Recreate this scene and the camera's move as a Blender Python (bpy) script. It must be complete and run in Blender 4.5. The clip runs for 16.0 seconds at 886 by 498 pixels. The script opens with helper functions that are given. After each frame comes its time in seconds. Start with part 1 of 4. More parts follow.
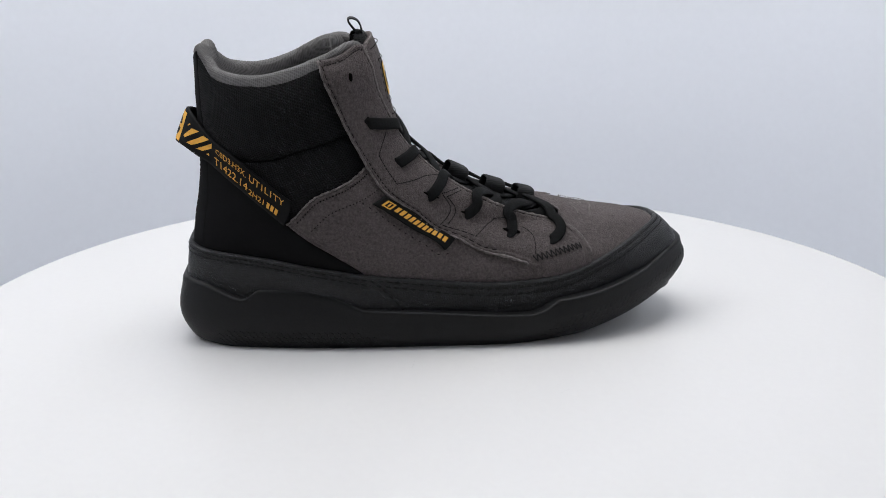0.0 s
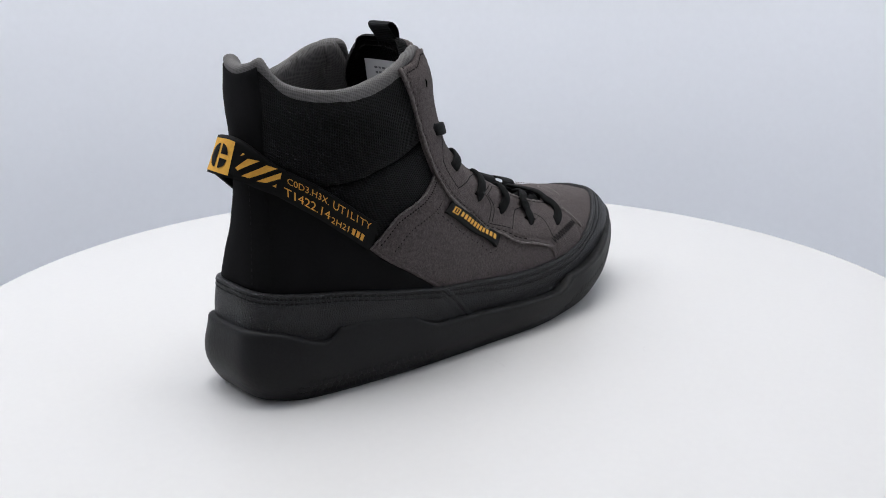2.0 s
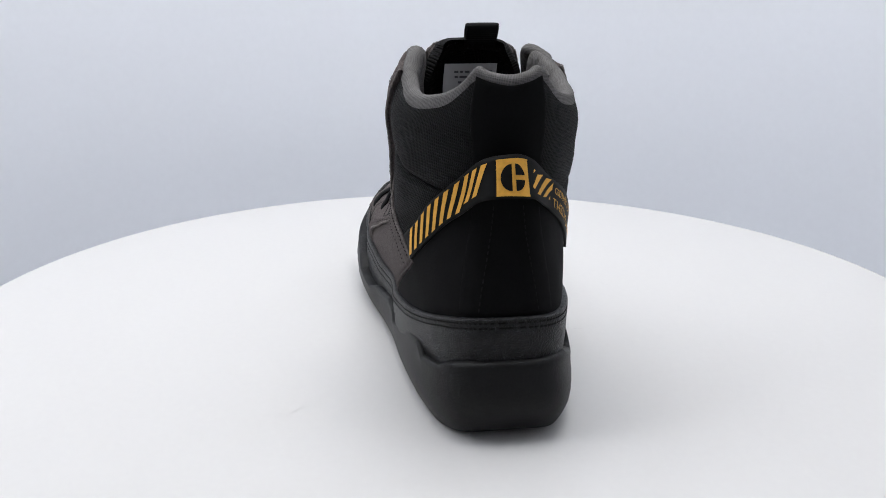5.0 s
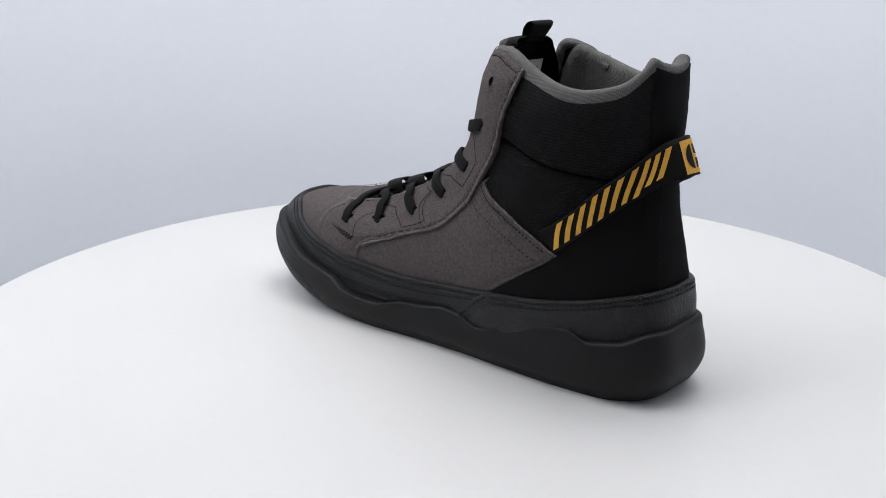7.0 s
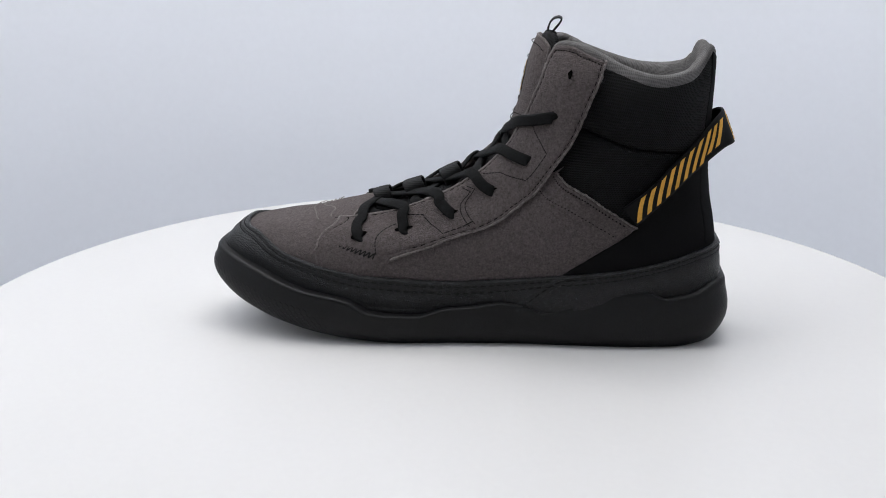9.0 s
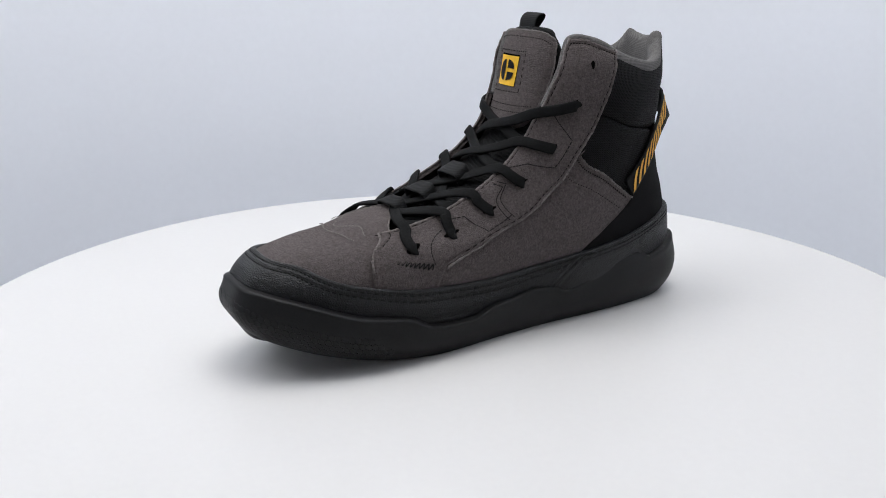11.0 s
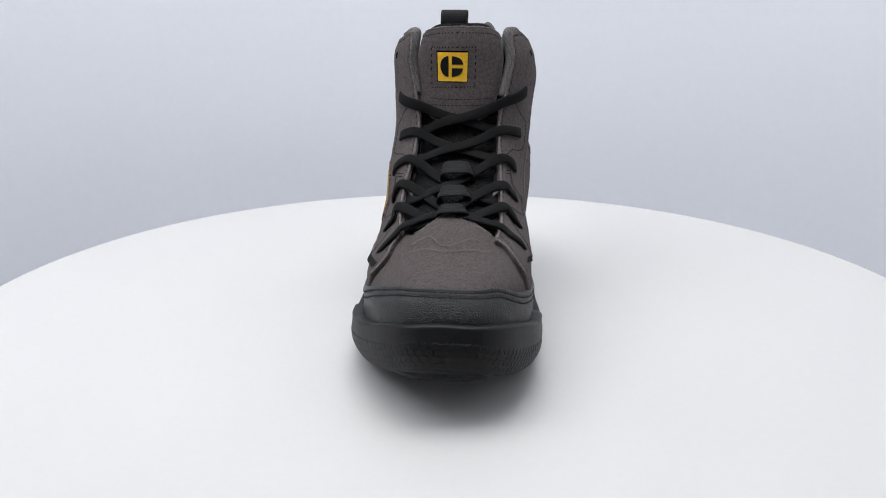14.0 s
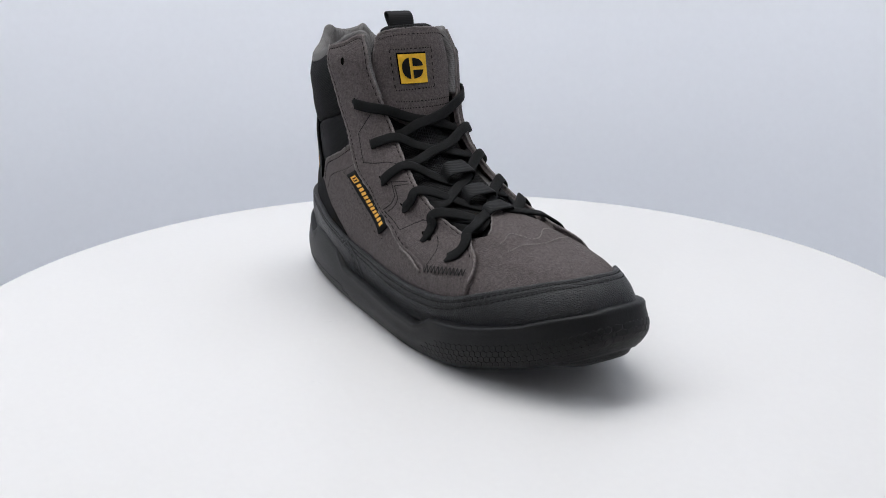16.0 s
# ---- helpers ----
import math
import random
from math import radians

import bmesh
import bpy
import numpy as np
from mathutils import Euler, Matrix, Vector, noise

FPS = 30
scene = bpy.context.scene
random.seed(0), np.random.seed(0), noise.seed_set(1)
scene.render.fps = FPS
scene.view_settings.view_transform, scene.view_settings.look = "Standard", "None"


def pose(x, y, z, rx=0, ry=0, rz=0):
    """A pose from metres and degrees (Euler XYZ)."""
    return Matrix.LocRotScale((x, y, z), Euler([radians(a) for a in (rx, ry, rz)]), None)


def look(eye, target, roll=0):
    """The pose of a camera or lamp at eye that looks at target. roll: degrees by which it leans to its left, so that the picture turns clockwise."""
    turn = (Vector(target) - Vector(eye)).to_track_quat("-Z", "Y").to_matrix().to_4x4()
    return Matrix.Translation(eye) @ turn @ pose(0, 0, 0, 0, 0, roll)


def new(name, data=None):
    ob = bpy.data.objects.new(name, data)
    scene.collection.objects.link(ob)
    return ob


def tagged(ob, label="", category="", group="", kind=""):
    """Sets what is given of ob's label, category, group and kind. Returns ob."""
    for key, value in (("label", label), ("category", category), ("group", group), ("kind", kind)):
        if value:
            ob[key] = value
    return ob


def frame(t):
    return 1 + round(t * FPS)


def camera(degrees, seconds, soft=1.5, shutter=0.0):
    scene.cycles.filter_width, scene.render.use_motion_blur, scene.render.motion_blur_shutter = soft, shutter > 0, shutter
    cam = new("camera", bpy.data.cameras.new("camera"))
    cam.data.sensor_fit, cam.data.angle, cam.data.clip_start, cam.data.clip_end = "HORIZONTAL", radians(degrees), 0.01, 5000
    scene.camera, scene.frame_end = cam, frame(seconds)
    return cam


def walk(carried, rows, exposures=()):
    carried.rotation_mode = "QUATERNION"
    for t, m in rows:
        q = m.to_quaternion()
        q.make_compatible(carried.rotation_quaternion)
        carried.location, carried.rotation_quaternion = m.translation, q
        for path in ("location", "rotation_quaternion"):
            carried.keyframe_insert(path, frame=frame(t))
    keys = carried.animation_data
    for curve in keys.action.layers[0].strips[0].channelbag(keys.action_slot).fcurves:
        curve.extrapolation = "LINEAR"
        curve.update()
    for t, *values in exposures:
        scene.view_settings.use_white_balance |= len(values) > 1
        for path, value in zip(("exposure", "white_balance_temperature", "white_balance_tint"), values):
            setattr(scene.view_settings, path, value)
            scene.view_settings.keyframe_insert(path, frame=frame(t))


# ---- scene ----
from mathutils.geometry import delaunay_2d_cdt

EYE = Vector((0.0, -0.57, 0.2248))
AIM = Vector((-0.01122, 0.95402, -0.29952))
cam = camera(50.57, 16.0, soft=0.95)
walk(cam, [(0.0, look(EYE, EYE + AIM, 0.03)), (16.0, look(EYE, EYE + AIM, 0.03))], exposures=[(0.0, 0.495), (16.0, 0.495)])

# ---- light: a white photo corner under softboxes ----
world = bpy.data.worlds.new("studio")
world.use_nodes = True
world.node_tree.nodes["Background"].inputs[0].default_value = (0.80, 0.85, 1.0, 1)
world.node_tree.nodes["Background"].inputs[1].default_value = 0.3
scene.world = world


def softbox(name, eye, target, sx, sy, watts, colour=(1, 1, 1)):
    lamp = bpy.data.lights.new(name, "AREA")
    lamp.shape, lamp.size, lamp.size_y, lamp.energy, lamp.color = "RECTANGLE", sx, sy, watts, colour
    ob = new(name, lamp)
    ob.matrix_world = look(eye, target)
    return ob


softbox("softbox_top", (0.0, 0.10, 1.25), (0, 0.05, 0), 0.9, 0.7, 8.0, (1.0, 0.985, 0.97))
softbox("softbox_left", (-0.62, -0.10, 0.85), (0.1, 0.45, 0.15), 0.5, 0.6, 3.4, (0.97, 0.98, 1.0))
softbox("softbox_right", (0.72, -0.10, 0.85), (0.0, 0.45, 0.15), 0.5, 0.6, 0.35, (0.97, 0.98, 1.0))

# ---- materials ----
def material(name, colour, rough=0.6, dark=0.7, scale=60.0, bump=0.2, bump_scale=400.0, depth=0.0003, metal=0.0, spec=0.5, sheen=0.0, fine="noise", weave=0.0, deep=0.45):
    """Colour mottled at two scales, with a fine relief."""
    m = bpy.data.materials.new(name)
    m.use_nodes = True
    nodes, links = m.node_tree.nodes, m.node_tree.links
    b = nodes["Principled BSDF"]
    b.inputs["Roughness"].default_value, b.inputs["Metallic"].default_value = rough, metal
    b.inputs["Specular IOR Level"].default_value = spec
    b.inputs["Sheen Weight"].default_value = sheen
    b.inputs["Sheen Roughness"].default_value = 0.5
    co = nodes.new("ShaderNodeTexCoord")

    def tex(kind, s, detail=3.0):
        if kind == "cells":
            n = nodes.new("ShaderNodeTexVoronoi")
            n.feature = "DISTANCE_TO_EDGE"
            n.inputs["Scale"].default_value = s
            links.new(co.outputs["Object"], n.inputs["Vector"])
            return n.outputs["Distance"]
        if kind == "rows":
            n = nodes.new("ShaderNodeTexWave")
            n.bands_direction = "Z"
            n.inputs["Scale"].default_value, n.inputs["Distortion"].default_value = s, 1.5
            n.inputs["Detail Scale"].default_value = 2.0
            links.new(co.outputs["Object"], n.inputs["Vector"])
            return n.outputs["Fac"]
        n = nodes.new("ShaderNodeTexNoise")
        n.inputs["Scale"].default_value, n.inputs["Detail"].default_value = s, detail
        links.new(co.outputs["Object"], n.inputs["Vector"])
        return n.outputs["Fac"]
    big, small = tex("noise", scale, 4.0), tex("noise", bump_scale * 0.7, 2.0)
    mix = nodes.new("ShaderNodeMath")
    mix.operation = "MULTIPLY_ADD"
    mix.inputs[1].default_value = 0.5
    links.new(big, mix.inputs[0])
    half = nodes.new("ShaderNodeMath")
    half.operation = "MULTIPLY"
    half.inputs[1].default_value = 0.5
    links.new(small, half.inputs[0])
    links.new(half.outputs[0], mix.inputs[2])
    ramp = nodes.new("ShaderNodeValToRGB")
    ramp.color_ramp.elements[0].position, ramp.color_ramp.elements[1].position = 0.3, 0.7
    ramp.color_ramp.elements[0].color = (*[c * dark for c in colour], 1)
    ramp.color_ramp.elements[1].color = (*[min(1, c * (2 - dark)) for c in colour], 1)
    links.new(mix.outputs[0], ramp.inputs[0])
    links.new(ramp.outputs[0], b.inputs["Base Color"])
    if weave:
        # open mesh: a hole in each cell of a regular grid laid out flat on the piece
        flat = nodes.new("ShaderNodeUVMap")
        flat.uv_map = "flat"
        cells = nodes.new("ShaderNodeTexVoronoi")
        cells.voronoi_dimensions, cells.feature = "2D", "F1"
        cells.inputs["Scale"].default_value, cells.inputs["Randomness"].default_value = 1.0 / weave, 0.12
        turned = nodes.new("ShaderNodeMapping")
        turned.inputs["Rotation"].default_value = (0, 0, 0.18)
        turned.inputs["Scale"].default_value = (0.8, 1.25, 1)
        links.new(flat.outputs[0], turned.inputs["Vector"])
        links.new(turned.outputs[0], cells.inputs["Vector"])
        hole = nodes.new("ShaderNodeMapRange")
        hole.interpolation_type = "SMOOTHSTEP"
        hole.inputs["From Min"].default_value, hole.inputs["From Max"].default_value = 0.18, 0.52
        hole.inputs["To Min"].default_value, hole.inputs["To Max"].default_value = 1 - deep, 1 + deep * 0.4
        links.new(cells.outputs["Distance"], hole.inputs["Value"])
        # shade in the holes and shine on the threads, multiplied into the colour
        tint = nodes.new("ShaderNodeMix")
        tint.data_type, tint.blend_type = "RGBA", "MULTIPLY"
        tint.inputs[0].default_value = 1.0
        links.new(ramp.outputs[0], tint.inputs[6])
        links.new(hole.outputs[0], tint.inputs[7])
        links.new(tint.outputs[2], b.inputs["Base Color"])
        bp = nodes.new("ShaderNodeBump")
        bp.inputs["Strength"].default_value, bp.inputs["Distance"].default_value = bump, depth
        links.new(hole.outputs[0], bp.inputs["Height"])
        links.new(bp.outputs[0], b.inputs["Normal"])
    elif bump:
        bp = nodes.new("ShaderNodeBump")
        bp.inputs["Strength"].default_value, bp.inputs["Distance"].default_value = bump, depth
        links.new(tex(fine, bump_scale), bp.inputs["Height"])
        links.new(bp.outputs[0], b.inputs["Normal"])
    return m


WHITE_TOP = material("white_laminate", (0.590, 0.586, 0.580), 0.42, 0.985, 9, 0.05, 300, 0.0001)
WALL = material("white_paper", (0.815, 0.84, 0.89), 0.8, 0.985, 3, 0.05, 200, 0.0002)
SUEDE = material("grey_suede", (0.098, 0.084, 0.083), 0.95, 0.58, 560, 1.0, 1500, 0.0012, spec=0.04, sheen=0.05)
RAW = material("raw_suede_edge", (0.150, 0.134, 0.130), 0.95, 0.5, 400, 1.0, 900, 0.0012, spec=0.03, sheen=0.1)
RUBBER = material("black_rubber", (0.0078, 0.0081, 0.0088), 0.48, 0.75, 40, 0.45, 1000, 0.0004, spec=0.20)
RAND = material("black_grained_leather", (0.0105, 0.011, 0.0122), 0.42, 0.55, 300, 0.9, 760, 0.0008, spec=0.30, fine="cells")
BLACK = material("black_synthetic", (0.0055, 0.0055, 0.006), 0.8, 0.8, 60, 0.3, 900, 0.0003, spec=0.08)
LINING = material("grey_spacer_mesh", (0.132, 0.128, 0.127), 0.95, 0.8, 80, 0.5, 560, 0.0004, spec=0.05, weave=0.0016, deep=0.28)
KNIT = material("black_knit_mesh", (0.0058, 0.0060, 0.0067), 0.75, 0.7, 300, 0.9, 620, 0.0007, spec=0.16, weave=0.0017, deep=0.8)
LACE = material("black_flat_lace", (0.0075, 0.0078, 0.0082), 0.8, 0.65, 90, 0.6, 1100, 0.0004, spec=0.10)
WEBBING = material("black_webbing", (0.0085, 0.0088, 0.0095), 0.7, 0.8, 90, 0.4, 300, 0.0003, spec=0.16, fine="rows")
STRAP = material("black_printed_strap", (0.0050, 0.0051, 0.0056), 0.6, 0.85, 60, 0.3, 900, 0.0002, spec=0.12)
YELLOW = material("yellow_print", (0.72, 0.38, 0.06), 0.6, 0.85, 220, 0.2, 900, 0.0001, spec=0.2)
THREAD = material("black_thread", (0.006, 0.006, 0.0065), 0.7, 0.8, 200, 0.2, 900, 0.0001, spec=0.2)
GREY_THREAD = material("grey_thread", (0.010, 0.0092, 0.0092), 0.8, 0.8, 200, 0.2, 900, 0.0001, spec=0.1)
PAPER = material("white_label", (0.5, 0.5, 0.51), 0.6, 0.96, 80, 0.1, 600, 0.0001)
INK = material("grey_print", (0.10, 0.10, 0.11), 0.6, 0.9, 80, 0.05, 600, 0.0001)
# black that stands for shade in the lace holes and round the badge
SHADE_BLACK = material("shade_black", (0.003, 0.003, 0.003), 1.0, 0.9, 80, 0.0, spec=0.0)
SCUFF = material("grey_scuff", (0.585, 0.58, 0.575), 0.5, 0.9, 200, 0.05, 600, 0.0001)
BADGE = material("yellow_badge", (0.74, 0.43, 0.030), 0.5, 0.85, 200, 0.3, 900, 0.0002, spec=0.2)
# grey for the added, unseen front of the sweep, to cut fill light
FRONT_GREY = material("fill_cut_grey", (0.22, 0.22, 0.23), 0.9, 0.95, 5, 0.05, 100, 0.0005)
LIGHT_THREAD = material("light_grey_thread", (0.17, 0.155, 0.15), 0.8, 0.8, 200, 0.2, 900, 0.0001, spec=0.1)


# ---- tools ----
def part(name, bm, mat, parent, label="", smooth=True, flat=None):
    """Link a bmesh as one mesh object under a thing or part. flat: each vertex's place on the piece laid out flat, in metres."""
    me = bpy.data.meshes.new(name)
    bm.to_mesh(me)
    bm.free()
    if flat is not None:
        layer = me.uv_layers.new(name="flat")
        index = np.empty(len(me.loops), int)
        me.loops.foreach_get("vertex_index", index)
        layer.data.foreach_set("uv", np.asarray(flat, np.float32)[index].ravel())
    for m in (mat if isinstance(mat, (list, tuple)) else [mat]):
        me.materials.append(m)
    if smooth:
        for p in me.polygons:
            p.use_smooth = True
    ob = new(name, me)
    ob.parent = parent
    if label:
        tagged(ob, label)
    return ob


def grid_mesh(points, closed_u=False):
    """A bmesh from an array of points (n, m, 3)."""
    bm = bmesh.new()
    n, m = points.shape[:2]
    vs = [[bm.verts.new(points[i, j]) for j in range(m)] for i in range(n)]
    for i in range(n if closed_u else n - 1):
        for j in range(m - 1):
            bm.faces.new((vs[i][j], vs[(i + 1) % n][j], vs[(i + 1) % n][j + 1], vs[i][j + 1]))
    return bm


FLAT = np.array((0.62, 0.0165))      # metres per unit of ring turn and of ring number, to lay panels out flat


def run(points, n=8):
    """A smooth open run through the points (Catmull-Rom)."""
    p = np.array(points, float)
    if len(p) < 3:
        return [tuple(p[0] + (p[-1] - p[0]) * t) for t in np.linspace(0, 1, n + 1)]
    q = np.vstack([2 * p[0] - p[1], p, 2 * p[-1] - p[-2]])
    out = []
    for i in range(1, len(q) - 2):
        for t in np.arange(n) / n:
            out.append(tuple(0.5 * (2 * q[i] + (q[i + 1] - q[i - 1]) * t + (2 * q[i - 1] - 5 * q[i] + 4 * q[i + 1] - q[i + 2]) * t * t
                                    + (3 * q[i] - 3 * q[i + 1] + q[i + 2] - q[i - 1]) * t ** 3)))
    return out + [tuple(p[-1])]


def even(points, step, closed=True):
    """The same polyline with points at even steps; corners stay."""
    p = [np.array(q, float) for q in points]
    out = []
    for i in range(len(p) if closed else len(p) - 1):
        a, b = p[i], p[(i + 1) % len(p)]
        n = max(1, int(round(np.linalg.norm(b - a) / step)))
        if np.linalg.norm(b - a) < 1e-7:
            continue
        out += [a + (b - a) * k / n for k in range(n)]
    if not closed:
        out.append(p[-1])
    return np.array(out)


def inside(q, poly):
    """Which of the points q lie in the polygon."""
    x, y = q[:, 0, None], q[:, 1, None]
    a, b = poly, np.roll(poly, -1, 0)
    cross = ((a[:, 1] > y) != (b[:, 1] > y)) & (x < (b[:, 0] - a[:, 0]) * (y - a[:, 1]) / (b[:, 1] - a[:, 1] + 1e-15) + a[:, 0])
    return cross.sum(1) % 2 == 1


def gap(q, poly):
    """Distance of the points q from the polygon's edge."""
    a, b = poly, np.roll(poly, -1, 0)
    d = b - a
    best = np.full(len(q), 1e9)
    for i in range(0, len(q), 400):
        w = q[i:i + 400, None] - a[None]
        t = np.clip((w * d).sum(-1) / ((d * d).sum(-1) + 1e-15), 0, 1)
        best[i:i + 400] = np.linalg.norm(w - t[..., None] * d, axis=-1).min(1)
    return best


def fill(poly, step, rims=()):
    """Triangles over a flat polygon: points, triangles, and each point's distance from the edge."""
    poly = np.asarray(poly)
    lo, hi = poly.min(0), poly.max(0)
    gx, gy = np.meshgrid(np.arange(lo[0], hi[0], step), np.arange(lo[1], hi[1], step * 0.87))
    gx = gx + (np.arange(gx.shape[0]) % 2)[:, None] * step / 2
    q = np.stack([gx.ravel(), gy.ravel()], 1)
    least = max(list(rims) + [step * 0.3]) * 1.25
    q = q[inside(q, poly)]
    q = q[gap(q, poly) > least] if len(q) else q
    sets = [poly, q]
    t = np.roll(poly, -1, 0) - np.roll(poly, 1, 0)
    t /= np.linalg.norm(t, axis=1, keepdims=True) + 1e-12
    area = (poly[:, 0] * np.roll(poly[:, 1], -1) - poly[:, 1] * np.roll(poly[:, 0], -1)).sum()
    nrm = np.stack([-t[:, 1], t[:, 0]], 1) * (1 if area > 0 else -1)
    for r in rims:
        k = poly + nrm * r
        k = k[inside(k, poly)]
        sets.append(k[gap(k, poly) > r * 0.8])
    allp = np.vstack(sets)
    order = list(range(len(poly)))
    vs, _, fs, *_ = delaunay_2d_cdt([Vector(c) for c in allp], [], [order if area > 0 else order[::-1]], 1, 1e-7)
    v = np.array([(c.x, c.y) for c in vs])
    return v, fs, gap(v, poly)


def sheet(flat, faces, place):
    """A bmesh of flat triangles sent through place(points)."""
    bm = bmesh.new()
    vs = [bm.verts.new(c) for c in place(flat)]
    for f in faces:
        try:
            bm.faces.new([vs[i] for i in f])
        except ValueError:
            pass
    return bm


def sweep(centres, sides, ups, width, thick, cap=True, n=12, power=0.55):
    """A flat band with rounded edges along a path. width and thick: one value or one for each step."""
    m = len(centres)
    width, thick = np.broadcast_to(width, m), np.broadcast_to(thick, m)
    t = np.linspace(0, 2 * np.pi, n, endpoint=False)
    cx, cy = np.sign(np.cos(t)) * np.abs(np.cos(t)) ** power, np.sign(np.sin(t)) * np.abs(np.sin(t)) ** power
    pts = centres[:, None] + sides[:, None] * (cx[None, :, None] * width[:, None, None] / 2) + ups[:, None] * (cy[None, :, None] * thick[:, None, None] / 2)
    bm = grid_mesh(pts.transpose(1, 0, 2), True)
    if cap:
        bm.verts.ensure_lookup_table()
        for j in (0, m - 1):
            bm.faces.new([bm.verts[i * m + j] for i in range(n)])
    bmesh.ops.recalc_face_normals(bm, faces=bm.faces[:])
    return bm


def frames_of(path, ups):
    """Unit tangents, sides and ups along a path."""
    t = np.gradient(path, axis=0)
    t /= np.linalg.norm(t, axis=1, keepdims=True) + 1e-12
    s = np.cross(t, ups)
    s /= np.linalg.norm(s, axis=1, keepdims=True) + 1e-12
    return t, s, np.cross(s, t)
# ---- the shoe's form: rings that climb from the feather line to the collar ----
def spline(xs, ys, q):
    """Smooth curve through (xs, ys), with monotone tangents."""
    xs, ys, q = np.asarray(xs, float), np.asarray(ys, float), np.asarray(q, float)
    h = np.diff(xs)
    d = np.diff(ys) / h
    m = np.zeros(len(xs))
    m[0], m[-1] = d[0], d[-1]
    for i in range(1, len(xs) - 1):
        if d[i - 1] * d[i] > 0:
            a, b = 2 * h[i] + h[i - 1], h[i] + 2 * h[i - 1]
            m[i] = (a + b) / (a / d[i - 1] + b / d[i])
    q = np.clip(q, xs[0], xs[-1])
    k = np.clip(np.searchsorted(xs, q, side="right") - 1, 0, len(h) - 1)
    s = (q - xs[k]) / h[k]
    return ((1 + 2 * s) * (1 - s) ** 2 * ys[k] + s * (1 - s) ** 2 * h[k] * m[k]
            + s * s * (3 - 2 * s) * ys[k + 1] + s * s * (s - 1) * h[k] * m[k + 1])


RING = range(11)
HEEL_X = (-0.1425, -0.1450, -0.1430, -0.1408, -0.1375, -0.1360, -0.1355, -0.1355, -0.1355, -0.1350, -0.1340)
HEEL_Z = (0.006, 0.038, 0.056, 0.073, 0.090, 0.105, 0.121, 0.138, 0.155, 0.171, 0.186)
FRONT_X = (0.1534, 0.1562, 0.1440, 0.107, 0.0705, 0.032, 0.004, -0.016, -0.0255, -0.0300, -0.0350)
FRONT_Z = (0.0210, 0.0479, 0.0627, 0.0699, 0.0775, 0.0890, 0.1027, 0.1218, 0.1467, 0.1679, 0.1860)
SWELL_HEEL = (0.89, 0.93, 0.965, 0.98, 0.99, 0.985, 0.98, 0.98, 1.0, 0.985, 0.96)
SWELL_OUTER = (1.01, 0.985, 0.735, 0.64, 0.71, 0.82, 0.865, 0.915, 0.95, 0.98, 0.958)
SWELL_INNER = (1.0, 0.985, 0.885, 0.77, 0.76, 0.83, 0.91, 0.94, 1.0, 0.986, 0.964)
BLUNT_HEEL = (0.42, 0.43, 0.49, 0.60, 0.78, 0.94, 1.04, 1.00, 0.92, 0.86, 0.82)
BLUNT_TOE = (0.45, 0.46, 0.63, 0.81, 0.82, 0.82, 0.82, 0.81, 0.80, 0.776, 0.745)
SIDE_X = (-0.15, -0.11, -0.06, -0.02, 0.03, 0.07, 0.10, 0.13, 0.165)
LATERAL = (-0.036, -0.0395, -0.0435, -0.0440, -0.0433, -0.0419, -0.0378, -0.0310, -0.0186)
MEDIAL = (0.043, 0.0475, 0.0510, 0.0485, 0.0530, 0.0565, 0.0572, 0.0542, 0.0468)


def form(a, v):
    """Point of the shoe's skin: a runs 0..1 round the ring (0 heel, 0.25 outer side, 0.5 toe, 0.75 inner side), v is 0..10 upwards."""
    a, v = np.asarray(a, float), np.asarray(v, float)
    f = 2 * np.pi * a
    g = (1 - np.cos(f)) / 2
    xh, zh, xf, zf = (spline(RING, c, v) for c in (HEEL_X, HEEL_Z, FRONT_X, FRONT_Z))
    x = xh + (xf - xh) * g
    z = zh + (zf - zh) * g
    k = np.clip((g - 0.35) / 0.45, 0, 1)
    k = k * k * (3 - 2 * k)
    yc = 0.003 + 0.009 * np.clip((x - 0.02) / 0.14, 0, 1) ** 1.5
    s = np.sin(f)
    side = np.where(s > 0, spline(SIDE_X, LATERAL, x), spline(SIDE_X, MEDIAL, x))
    fore = np.where(s > 0, spline(RING, SWELL_OUTER, v), spline(RING, SWELL_INNER, v))
    swell = spline(RING, SWELL_HEEL, v) * (1 - k) + fore * k
    blunt = spline(RING, BLUNT_HEEL, v) * (1 - k) + spline(RING, BLUNT_TOE, v) * k
    b = np.minimum(np.abs(a) % 1, 1 - np.abs(a) % 1)
    lean = np.clip((b - 0.03) / 0.06, 0, 1) * np.clip((0.335 - b) / 0.09, 0, 1) * np.clip((v - 7.4) / 1.6, 0, 1) ** 2
    brow = np.clip((b - 0.27) / 0.06, 0, 1) * np.clip((0.46 - b) / 0.08, 0, 1) * np.clip((v - 8.55) / 0.9, 0, 1.2)
    y = yc + (side - yc) * swell * np.abs(s) ** blunt * (1 - 0.20 * lean - 0.16 * brow)
    return np.stack([x, y, z], -1)


